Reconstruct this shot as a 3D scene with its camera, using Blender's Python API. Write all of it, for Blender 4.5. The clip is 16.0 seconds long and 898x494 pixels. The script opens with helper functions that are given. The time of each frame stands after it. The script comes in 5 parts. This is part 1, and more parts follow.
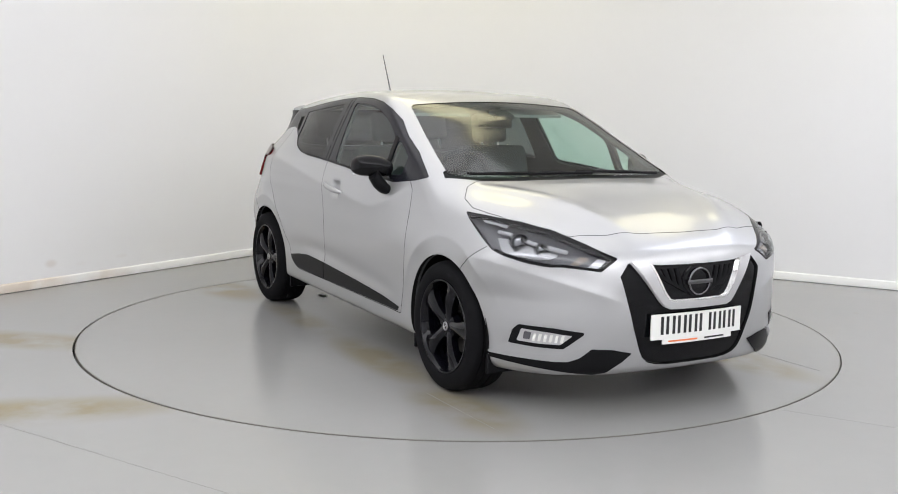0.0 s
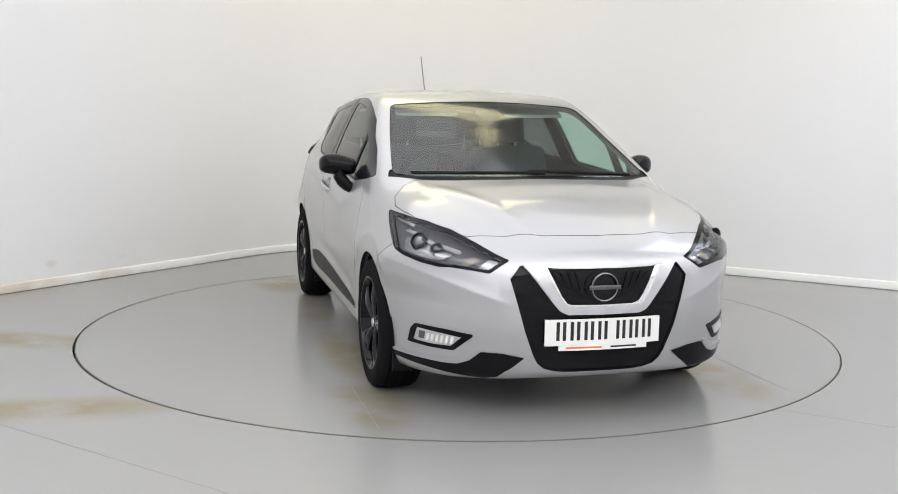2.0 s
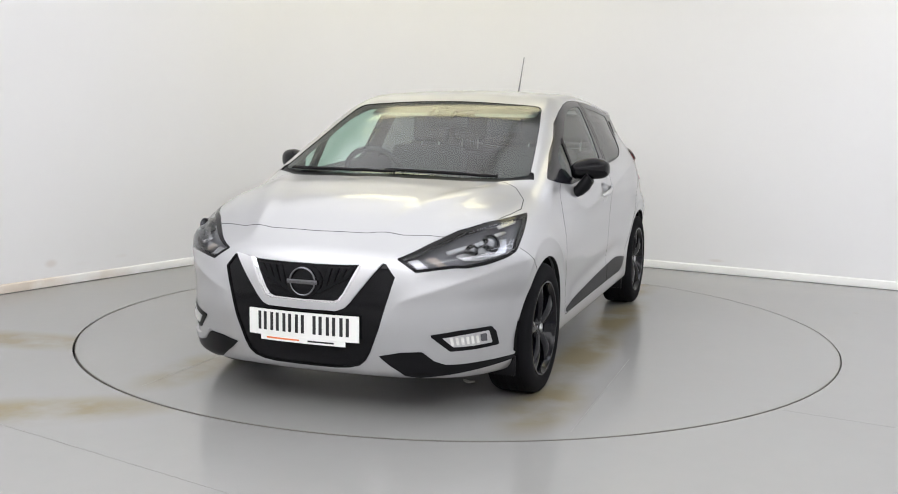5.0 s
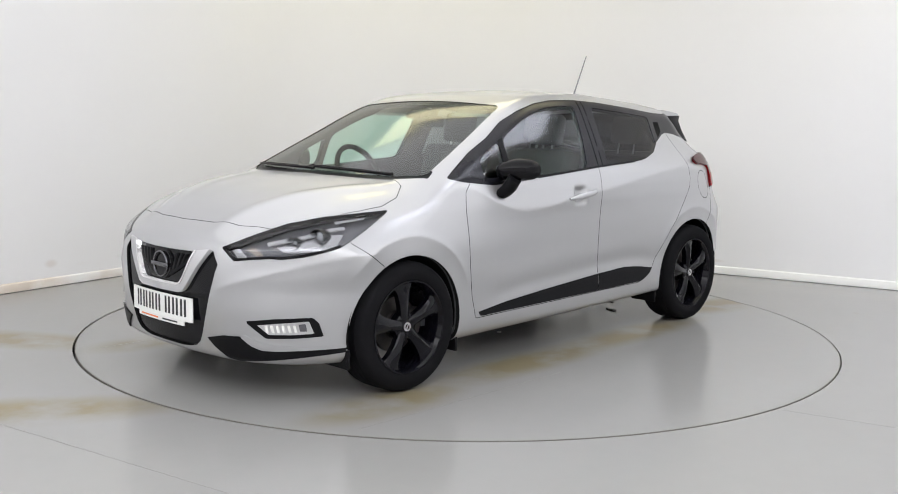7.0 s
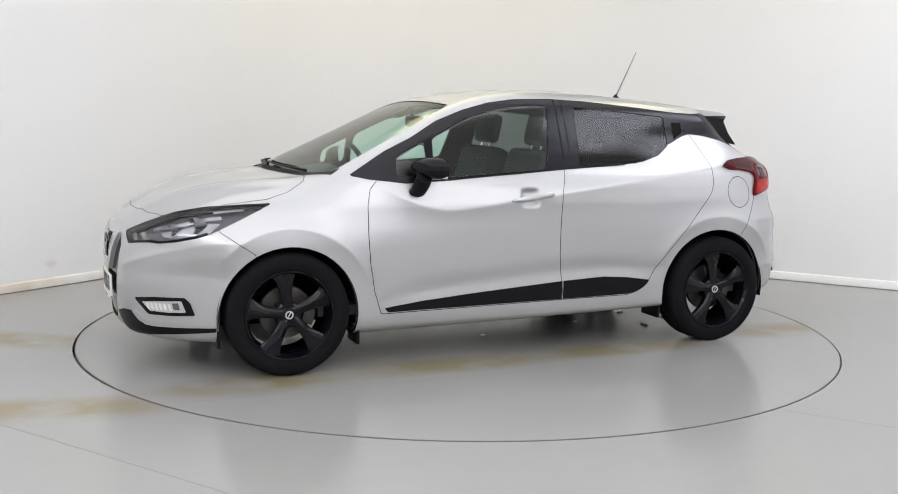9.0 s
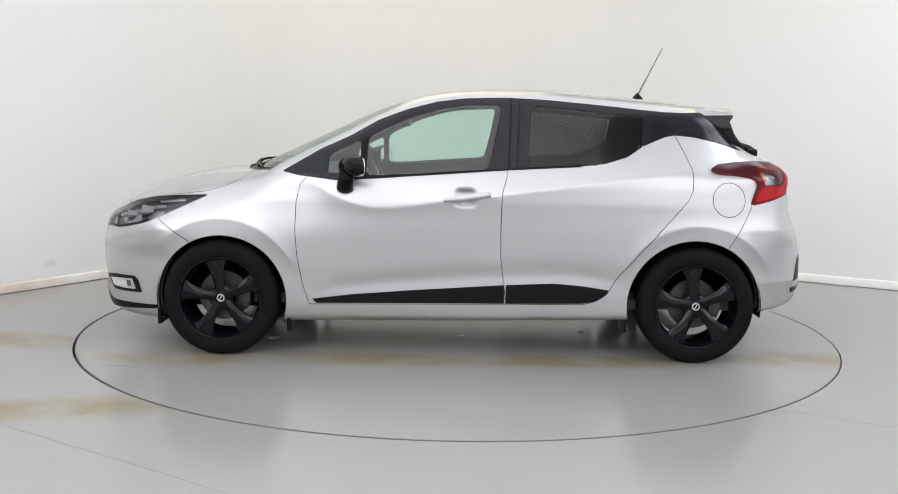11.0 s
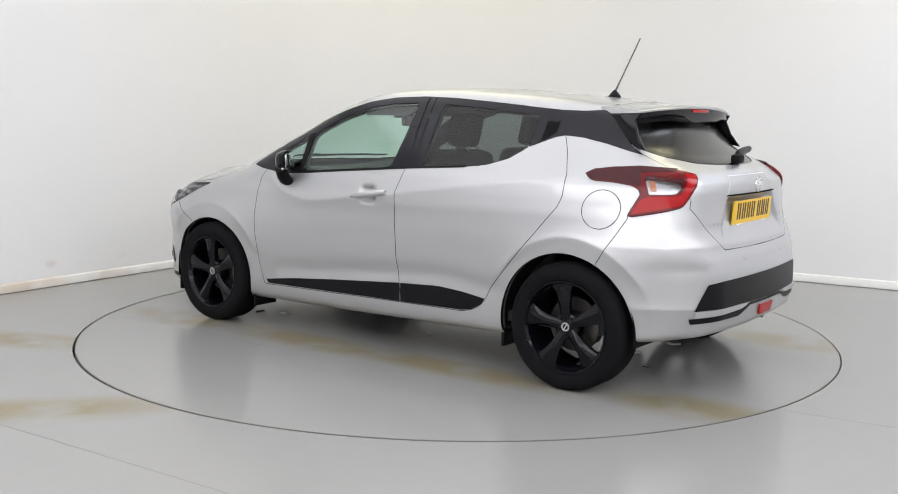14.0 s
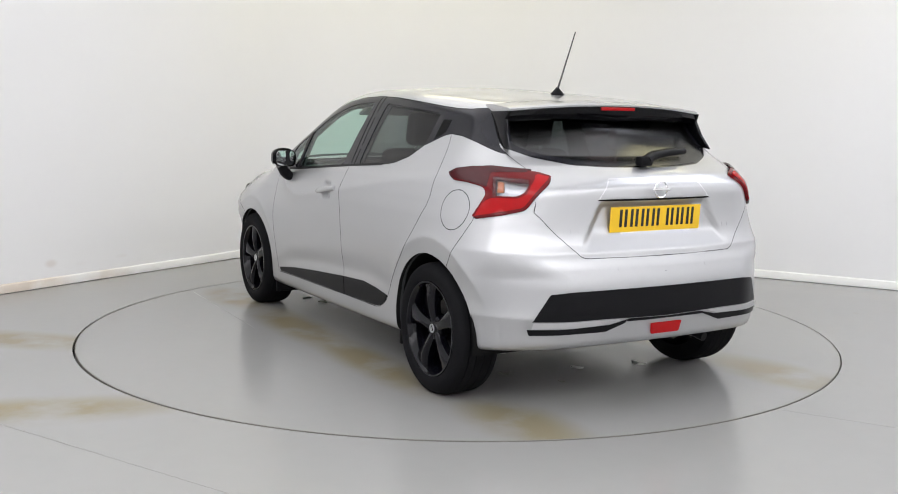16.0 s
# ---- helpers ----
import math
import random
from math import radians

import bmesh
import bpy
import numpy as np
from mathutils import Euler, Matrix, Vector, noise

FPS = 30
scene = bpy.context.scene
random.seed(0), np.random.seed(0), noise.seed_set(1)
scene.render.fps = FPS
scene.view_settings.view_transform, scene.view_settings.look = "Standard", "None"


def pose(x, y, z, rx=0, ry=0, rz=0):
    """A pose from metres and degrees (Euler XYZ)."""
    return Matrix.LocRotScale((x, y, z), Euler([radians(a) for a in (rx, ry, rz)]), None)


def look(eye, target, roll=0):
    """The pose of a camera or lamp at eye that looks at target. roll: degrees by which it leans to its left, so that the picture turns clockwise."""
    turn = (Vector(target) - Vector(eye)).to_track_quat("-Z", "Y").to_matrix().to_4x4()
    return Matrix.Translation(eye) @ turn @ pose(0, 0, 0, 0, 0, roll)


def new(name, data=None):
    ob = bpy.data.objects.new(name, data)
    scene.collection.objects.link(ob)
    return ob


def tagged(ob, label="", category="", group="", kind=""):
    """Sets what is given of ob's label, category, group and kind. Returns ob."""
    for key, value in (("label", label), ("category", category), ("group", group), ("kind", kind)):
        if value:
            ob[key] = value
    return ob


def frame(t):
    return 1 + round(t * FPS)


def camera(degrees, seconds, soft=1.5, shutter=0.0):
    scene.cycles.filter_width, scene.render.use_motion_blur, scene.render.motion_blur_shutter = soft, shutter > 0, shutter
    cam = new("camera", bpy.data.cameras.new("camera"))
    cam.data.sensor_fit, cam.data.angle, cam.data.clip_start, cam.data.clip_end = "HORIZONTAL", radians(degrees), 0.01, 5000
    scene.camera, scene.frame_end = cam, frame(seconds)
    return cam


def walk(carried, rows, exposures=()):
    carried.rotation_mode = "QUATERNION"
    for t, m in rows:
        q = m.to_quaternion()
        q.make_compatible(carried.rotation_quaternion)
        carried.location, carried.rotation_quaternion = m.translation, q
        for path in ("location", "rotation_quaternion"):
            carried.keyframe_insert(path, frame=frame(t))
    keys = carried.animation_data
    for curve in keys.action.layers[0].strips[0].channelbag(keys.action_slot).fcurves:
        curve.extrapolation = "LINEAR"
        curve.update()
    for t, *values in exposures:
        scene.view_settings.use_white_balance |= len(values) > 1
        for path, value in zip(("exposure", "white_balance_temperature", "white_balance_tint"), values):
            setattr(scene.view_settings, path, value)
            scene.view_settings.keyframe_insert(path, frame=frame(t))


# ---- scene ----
# ---- camera: a fixed tripod in front of the turntable ----
EYE = (0.0, -6.048, 1.285)
cam = camera(48.79, 16.0, soft=1.0)
VIEW = look(EYE, (-0.0556, -0.0995, 0.5014), 0.903)
walk(cam, [(0.0, VIEW), (16.0, VIEW)])

# heading of the turntable in degrees
HEADING = [(0.0, -60.2), (0.25, -60.45), (0.5, -61.18), (0.75, -62.35), (1.0, -63.85), (1.25, -65.75), (1.5, -68.05), (1.75, -70.85), (2.0, -73.8), (2.5, -79.72), (3.0, -85.72),
           (3.5, -91.7), (4.0, -97.7), (4.5, -103.72), (5.0, -109.77), (5.5, -115.75), (6.0, -121.7), (6.5, -127.6), (7.0, -133.45),
           (7.5, -139.32), (8.0, -145.32), (8.5, -151.3), (9.0, -157.22), (9.5, -163.05), (10.0, -168.82), (10.5, -174.58), (11.0, -180.35),
           (11.5, -186.17), (12.0, -192.11), (12.5, -198.07), (13.0, -204.05), (13.5, -210.05), (14.0, -216.04), (14.5, -221.98),
           (15.0, -227.9), (15.5, -233.8), (16.0, -239.8)]
CAR_OFFSET = Matrix.Translation((-0.006, 0.045, 0.0))

# ---- light ----
world = bpy.data.worlds.new("room_air")
scene.world = world
world.use_nodes = True
world.node_tree.nodes["Background"].inputs["Color"].default_value = (0.9, 0.95, 1.0, 1)
world.node_tree.nodes["Background"].inputs["Strength"].default_value = 0.05
scene.view_settings.exposure = 0.07


# ---- materials ----
def material(name, colour, rough=0.5, metal=0.0, vary=0.0, scale=6.0, bump=0.0, bump_scale=80.0, coat=0.0, emit=None, power=0.0, spread=0.0, glass=0.0, ior=1.45, spec=0.5):
    """A Principled material with colour and roughness that vary at two scales and a fine relief."""
    m = bpy.data.materials.new(name)
    m.use_nodes = True
    t = m.node_tree
    b = t.nodes["Principled BSDF"]
    b.inputs["Base Color"].default_value = (*colour, 1)
    b.inputs["Roughness"].default_value = rough
    b.inputs["Metallic"].default_value = metal
    b.inputs["Coat Weight"].default_value = coat
    b.inputs["Coat Roughness"].default_value = 0.04
    b.inputs["IOR"].default_value = ior
    b.inputs["Specular IOR Level"].default_value = spec
    b.inputs["Transmission Weight"].default_value = glass
    if emit:
        b.inputs["Emission Color"].default_value = (*emit, 1)
        b.inputs["Emission Strength"].default_value = power
    where = t.nodes.new("ShaderNodeTexCoord")
    if vary or spread:
        coarse, fine = t.nodes.new("ShaderNodeTexNoise"), t.nodes.new("ShaderNodeTexNoise")
        for n, s in ((coarse, scale), (fine, scale * 14)):
            n.inputs["Scale"].default_value = s
            n.inputs["Detail"].default_value = 5
            t.links.new(where.outputs["Object"], n.inputs["Vector"])
        both = t.nodes.new("ShaderNodeMath")
        both.operation = "MULTIPLY_ADD"
        t.links.new(coarse.outputs["Fac"], both.inputs[0])
        both.inputs[1].default_value = 0.7
        part_of = t.nodes.new("ShaderNodeMath")
        part_of.operation = "MULTIPLY"
        t.links.new(fine.outputs["Fac"], part_of.inputs[0])
        part_of.inputs[1].default_value = 0.3
        t.links.new(part_of.outputs[0], both.inputs[2])
        if vary:
            mix = t.nodes.new("ShaderNodeMix")
            mix.data_type = "RGBA"
            mix.inputs["A"].default_value = (*[c * (1 - vary) for c in colour], 1)
            mix.inputs["B"].default_value = (*[min(1, c * (1 + vary)) for c in colour], 1)
            t.links.new(both.outputs[0], mix.inputs["Factor"])
            t.links.new(mix.outputs["Result"], b.inputs["Base Color"])
        if spread:
            far = t.nodes.new("ShaderNodeMapRange")
            far.inputs["From Min"].default_value, far.inputs["From Max"].default_value = 0.3, 0.7
            far.inputs["To Min"].default_value, far.inputs["To Max"].default_value = max(0.02, rough - spread), rough + spread
            t.links.new(both.outputs[0], far.inputs["Value"])
            t.links.new(far.outputs["Result"], b.inputs["Roughness"])
    if bump:
        n, bp = t.nodes.new("ShaderNodeTexNoise"), t.nodes.new("ShaderNodeBump")
        n.inputs["Scale"].default_value, n.inputs["Detail"].default_value = bump_scale, 4
        t.links.new(where.outputs["Object"], n.inputs["Vector"])
        bp.inputs["Strength"].default_value, bp.inputs["Distance"].default_value = bump, 0.002
        t.links.new(n.outputs["Fac"], bp.inputs["Height"])
        t.links.new(bp.outputs["Normal"], b.inputs["Normal"])
    return m


M = {
    "wall_plain": material("plain_wall_paint", (0.78, 0.78, 0.78), 0.8, vary=0.06, scale=0.8, bump=0.1, bump_scale=60),
    "ceiling": material("ceiling_paint", (0.78, 0.78, 0.76), 0.9, vary=0.03, scale=1),
    "edge": material("worn_edge", (0.15, 0.145, 0.13), 0.6, vary=0.3, scale=8),
    "seam": material("fine_seam", (0.20, 0.195, 0.18), 0.5, vary=0.1, scale=8),
    "dark": material("dark_gap", (0.008, 0.008, 0.008), 0.8, vary=0.2, scale=20, spec=0.1),
    "lamp_warm": material("lamp_warm", (0.9, 0.9, 0.85), 0.5, emit=(1.0, 0.92, 0.58), power=2.8),
    "lamp": material("lamp_white", (0.9, 0.9, 0.9), 0.5, emit=(0.975, 0.975, 1.02), power=1.12),
    # stronger emission for the added fill panels out of view
    "lamp_fill": material("lamp_fill", (0.9, 0.9, 0.9), 0.5, emit=(0.98, 0.975, 1.015), power=3.45),
    "lamp_cool": material("lamp_cool", (0.9, 0.9, 0.9), 0.5, emit=(0.92, 0.95, 1.08), power=4.4),
    "paint": material("silver_paint", (0.470, 0.473, 0.480), 0.44, metal=0.84, coat=0.9, vary=0.02, scale=300),
    "gloss": material("gloss_black", (0.004, 0.004, 0.005), 0.08, vary=0.1, scale=4, spec=0.22),
    "satin": material("satin_black", (0.006, 0.006, 0.007), 0.38, vary=0.15, scale=30, bump=0.06, bump_scale=300, spec=0.14),
    "rubber": material("tyre_rubber", (0.008, 0.008, 0.009), 0.85, vary=0.25, scale=14, bump=0.12, bump_scale=120, spec=0.08),
}

def glass(name, tint, rough=0.0, base=0.036):
    """A thin pane: light passes straight through with a tint, and the surface mirrors by Fresnel."""
    m = bpy.data.materials.new(name)
    m.use_nodes = True
    t = m.node_tree
    t.nodes.remove(t.nodes["Principled BSDF"])
    clear, gloss = t.nodes.new("ShaderNodeBsdfTransparent"), t.nodes.new("ShaderNodeBsdfGlossy")
    mix, edge = t.nodes.new("ShaderNodeMixShader"), t.nodes.new("ShaderNodeLayerWeight")
    power, scaled = t.nodes.new("ShaderNodeMath"), t.nodes.new("ShaderNodeMath")
    clear.inputs["Color"].default_value = (*tint, 1)
    gloss.inputs["Roughness"].default_value = rough
    edge.inputs["Blend"].default_value = 0.5
    power.operation, scaled.operation = "POWER", "MULTIPLY_ADD"
    power.inputs[1].default_value = 5.0
    scaled.inputs[1].default_value, scaled.inputs[2].default_value = 0.955 - base, base
    t.links.new(edge.outputs["Facing"], power.inputs[0])
    t.links.new(power.outputs[0], scaled.inputs[0])
    t.links.new(scaled.outputs[0], mix.inputs["Fac"])
    t.links.new(clear.outputs[0], mix.inputs[1])
    t.links.new(gloss.outputs[0], mix.inputs[2])
    t.links.new(mix.outputs[0], t.nodes["Material Output"].inputs["Surface"])
    return m


M["paint"].node_tree.nodes["Principled BSDF"].inputs["Coat Roughness"].default_value = 0.10
M.update({
    "glass": glass("window_glass", (0.72, 0.90, 0.83), 0.10, 0.09),
    "privacy": glass("privacy_glass", (0.19, 0.195, 0.20), 0.12, 0.045),
    "privacy_dark": glass("rear_screen_glass", (0.05, 0.05, 0.055), 0.17, 0.09),
    "lens": glass("lamp_lens", (0.93, 0.94, 0.95)),
    "pillar": material("pillar_black", (0.010, 0.010, 0.014), 0.20, vary=0.1, scale=5, spec=0.35),
    "red": material("red_lens", (0.36, 0.005, 0.007), 0.10, vary=0.12, scale=40, spec=0.25),
    "red_mid": material("red_deep_lens", (0.13, 0.003, 0.005), 0.10, vary=0.12, scale=40, spec=0.3),
    "lamp_metal": material("lamp_reflector", (0.32, 0.32, 0.33), 0.22, metal=1.0, vary=0.12, scale=60, bump=0.1, bump_scale=90),
    "clear_amber": material("clear_indicator", (0.26, 0.22, 0.19), 0.2, vary=0.1, scale=60, coat=0.5),
    "red_dark": material("red_dark_lens", (0.05, 0.003, 0.005), 0.12, vary=0.1, scale=40, spec=0.4),
    "trim": material("cabin_trim", (0.035, 0.036, 0.038), 0.75, vary=0.2, scale=12, bump=0.05, bump_scale=60),
    "cloth": material("seat_cloth", (0.040, 0.040, 0.043), 0.9, vary=0.25, scale=12, bump=0.05, bump_scale=60),
    "head": material("headlining", (0.42, 0.41, 0.39), 0.95, vary=0.05, scale=20),
    "chrome": material("chrome", (0.80, 0.80, 0.80), 0.10, metal=1.0, vary=0.03, scale=30),
    "satin_metal": material("satin_metal", (0.62, 0.62, 0.63), 0.28, metal=1.0, vary=0.05, scale=30),
    "smoke": material("lamp_housing", (0.09, 0.09, 0.10), 0.30, vary=0.15, scale=30, coat=0.3),
    "alloy": material("black_alloy", (0.003, 0.003, 0.005), 0.09, vary=0.2, scale=25, spec=0.28),
    "disc": material("brake_disc", (0.075, 0.07, 0.066), 0.45, metal=1.0, vary=0.2, scale=60),
    "plate_white": material("plate_white", (0.80, 0.80, 0.77), 0.35, vary=0.02, scale=60),
    "plate_yellow": material("plate_yellow", (0.80, 0.50, 0.02), 0.35, vary=0.02, scale=60),
    "ink": material("plate_ink", (0.015, 0.015, 0.016), 0.4, vary=0.1, scale=60),
    "orange": material("orange_lens", (0.45, 0.12, 0.03), 0.2, vary=0.1, scale=60, coat=0.6),
    "orange_ink": material("orange_ink", (0.75, 0.20, 0.06), 0.4, vary=0.05, scale=60),
    "dark_chrome": material("dark_chrome", (0.16, 0.16, 0.17), 0.22, metal=1.0, vary=0.05, scale=30),
    "bulb": material("projector_glass", (0.30, 0.31, 0.33), 0.08, metal=0.6, vary=0.1, scale=40, coat=1.0),
    "mirror": material("mirror_glass", (0.85, 0.86, 0.86), 0.02, metal=1.0, vary=0.01, scale=3),
    "debris": material("paper_scrap", (0.55, 0.55, 0.52), 0.8, vary=0.1, scale=50),
})


def marked(name, base, marks, rough=0.19, tint=(0.215, 0.180, 0.098), vary=0.05):
    """Painted floor with soft worn marks: (x, y, half length, half width, turn in degrees, strength)."""
    m = material(name, base, rough, vary=vary, scale=0.9, bump=0.04, bump_scale=25, spread=0.012)
    t = m.node_tree
    b = t.nodes["Principled BSDF"]
    where = t.nodes.new("ShaderNodeTexCoord")
    wob = t.nodes.new("ShaderNodeTexNoise")
    wob.inputs["Scale"].default_value, wob.inputs["Detail"].default_value = 2.6, 6
    t.links.new(where.outputs["Object"], wob.inputs["Vector"])
    patchy = t.nodes.new("ShaderNodeMapRange")
    patchy.inputs["From Min"].default_value, patchy.inputs["From Max"].default_value = 0.28, 0.52
    t.links.new(wob.outputs["Fac"], patchy.inputs["Value"])
    total = None
    for x, y, rx, ry, turn, strength, *up in marks:
        place = t.nodes.new("ShaderNodeMapping")
        place.vector_type = "TEXTURE"
        place.inputs["Location"].default_value = (x, y, up[0] if up else 0)
        place.inputs["Rotation"].default_value = (0, 0, radians(turn))
        place.inputs["Scale"].default_value = (rx, ry, up[1] if up else 1)
        t.links.new(where.outputs["Object"], place.inputs["Vector"])
        size = t.nodes.new("ShaderNodeVectorMath")
        size.operation = "LENGTH"
        t.links.new(place.outputs["Vector"], size.inputs[0])
        fade = t.nodes.new("ShaderNodeMapRange")
        fade.interpolation_type = "SMOOTHSTEP"
        fade.inputs["From Min"].default_value, fade.inputs["From Max"].default_value = 1.0, 0.25
        fade.inputs["To Max"].default_value = strength
        t.links.new(size.outputs["Value"], fade.inputs["Value"])
        if total is None:
            total = fade.outputs["Result"]
        else:
            add = t.nodes.new("ShaderNodeMath")
            add.operation = "MAXIMUM"
            t.links.new(total, add.inputs[0])
            t.links.new(fade.outputs["Result"], add.inputs[1])
            total = add.outputs[0]
    part_of = t.nodes.new("ShaderNodeMath")
    part_of.operation = "MULTIPLY"
    t.links.new(total, part_of.inputs[0])
    t.links.new(patchy.outputs["Result"], part_of.inputs[1])
    mix = t.nodes.new("ShaderNodeMix")
    mix.data_type = "RGBA"
    old = b.inputs["Base Color"].links[0].from_socket
    t.links.new(old, mix.inputs["A"])
    mix.inputs["B"].default_value = (*tint, 1)
    t.links.new(part_of.outputs[0], mix.inputs["Factor"])
    t.links.new(mix.outputs["Result"], b.inputs["Base Color"])
    return m


M["wall"] = marked("wall_paint", (0.80, 0.80, 0.80), [(-2.98, 1.10, 0.07, 0.08, 58, 0.28, 0.17, 0.04), (-2.80, 1.32, 0.10, 0.08, 58, 0.25, 0.14, 0.025), (-2.62, 1.62, 0.08, 0.08, 58, 0.3, 0.16, 0.025), (2.2, 2.30, 0.10, 0.08, -30, 0.25, 0.11, 0.02)], 0.75, (0.52, 0.42, 0.33), 0.02)
M["board"] = marked("skirting_paint", (0.82, 0.82, 0.80), [(-3.1, 0.92, 0.5, 0.1, 58, 0.75), (-2.7, 1.5, 0.3, 0.1, 58, 0.5)], 0.45, (0.60, 0.50, 0.40), 0.03)
FLOOR = (0.282, 0.280, 0.272)
M["floor"] = marked("floor_paint", FLOOR, [(-2.5, -0.60, 0.95, 0.25, -12, 0.9), (-1.9, -1.95, 0.95, 0.27, 14, 0.95), (-4.0, -0.4, 1.6, 0.28, -10, 0.6), (-3.6, -2.2, 1.6, 0.30, 10, 0.6), (2.72, 0.62, 0.03, 0.02, 0, 0.9)])
M["disc_floor"] = marked("turntable_paint", FLOOR, [(-1.75, -0.90, 0.65, 0.28, 4, 0.8), (-1.85, 0.75, 0.6, 0.26, 0, 0.8), (1.55, -0.85, 0.55, 0.24, 0, 0.7), (0.6, -0.80, 0.8, 0.20, 0, 0.7),
                                                    (1.45, 0.95, 0.6, 0.24, 0, 0.85), (0.4, 0.90, 1.0, 0.22, 0, 0.85), (-0.6, 0.88, 1.0, 0.20, 0, 0.85), (-0.6, -0.8, 0.8, 0.16, 0, 0.5)])


# ---- building blocks ----
def part(name, bm, mat, parent=None, label="", smooth=True):
    """Links a bmesh as one mesh object under a thing or a part."""
    me = bpy.data.meshes.new(name)
    bm.to_mesh(me)
    bm.free()
    me.materials.append(mat)
    if smooth:
        me.polygons.foreach_set("use_smooth", [True] * len(me.polygons))
        me.set_sharp_from_angle(angle=radians(38))
    ob = new(name, me)
    ob.parent = parent
    return tagged(ob, label=label)


def box(bm, x, y, z, sx, sy, sz, m=None, bevel=0.0, seg=2):
    """A bevelled box with its centre at x, y, z, turned by m about its centre."""
    b = bmesh.new()
    bmesh.ops.create_cube(b, size=1, matrix=Matrix.Diagonal((sx, sy, sz, 1)))
    if bevel:
        bmesh.ops.bevel(b, geom=b.edges[:], offset=bevel, segments=seg, profile=0.6, affect="EDGES")
    b.transform(Matrix.Translation((x, y, z)) @ (m or Matrix()))
    join(bm, b)
    return bm


def join(bm, b):
    vs = {v: bm.verts.new(v.co) for v in b.verts}
    for f in b.faces:
        bm.faces.new([vs[v] for v in f.verts])
    b.free()


def lathe(bm, profile, n=64, axis="y", closed=False):
    """Turns a profile of (radius, along) about an axis through the origin."""
    rings = []
    for k in range(n):
        a = 2 * math.pi * k / n
        c, s = math.cos(a), math.sin(a)
        ring = []
        for r, h in profile:
            co = (r * c, h, r * s) if axis == "y" else (r * c, r * s, h)
            ring.append(bm.verts.new(co))
        rings.append(ring)
    m = len(profile)
    for k in range(n):
        a, b = rings[k], rings[(k + 1) % n]
        for i in range(m if closed else m - 1):
            j = (i + 1) % m
            bm.faces.new((a[i], a[j], b[j], b[i]))
    bmesh.ops.remove_doubles(bm, verts=bm.verts[:], dist=1e-5)
    bmesh.ops.recalc_face_normals(bm, faces=bm.faces[:])
    return bm


def prism(bm, outline, lo, hi, bevel=0.0, m=None):
    """A slab with an outline in x, y from lo to hi."""
    b = bmesh.new()
    low = [b.verts.new((x, y, lo)) for x, y in outline]
    high = [b.verts.new((x, y, hi)) for x, y in outline]
    n = len(outline)
    b.faces.new(low[::-1]), b.faces.new(high)
    for i in range(n):
        b.faces.new((low[i], low[(i + 1) % n], high[(i + 1) % n], high[i]))
    bmesh.ops.recalc_face_normals(b, faces=b.faces[:])
    if bevel:
        bmesh.ops.bevel(b, geom=b.edges[:], offset=bevel, segments=2, profile=0.6, affect="EDGES")
    if m:
        b.transform(m)
    join(bm, b)
    return bm


def tube(bm, path, r, n=10, r_end=None):
    """A round bar along a path."""
    path = [Vector(p) for p in path]
    rings = []
    for i, p in enumerate(path):
        d = (path[min(i + 1, len(path) - 1)] - path[max(i - 1, 0)]).normalized()
        s = d.cross(Vector((0, 0, 1)) if abs(d.z) < 0.9 else Vector((1, 0, 0))).normalized()
        t = s.cross(d)
        q = r + ((r_end if r_end is not None else r) - r) * i / max(1, len(path) - 1)
        rings.append([bm.verts.new(p + q * (math.cos(2 * math.pi * k / n) * s + math.sin(2 * math.pi * k / n) * t)) for k in range(n)])
    for a, b in zip(rings, rings[1:]):
        for k in range(n):
            bm.faces.new((a[k], a[(k + 1) % n], b[(k + 1) % n], b[k]))
    bm.faces.new(rings[0][::-1]), bm.faces.new(rings[-1])
    bmesh.ops.recalc_face_normals(bm, faces=bm.faces[:])
    return bm


def thing(name, label, category, group=""):
    ob = new(name)
    ob.empty_display_size = 0.1
    return tagged(ob, label=label, category=category, group=group)


# ---- the room: two white walls that meet in a rounded corner, grey floor ----
CORNER, COVE, HEIGHT = Vector((-1.08, 4.14)), 1.6, 3.6
ALONG_L, ALONG_R = Vector((-0.531, -0.847)).normalized(), Vector((0.869, -0.495)).normalized()
FAR_L, FAR_R = CORNER + ALONG_L * 11.5, CORNER + ALONG_R * 11.2
FAR_B = FAR_L + (FAR_R - CORNER)


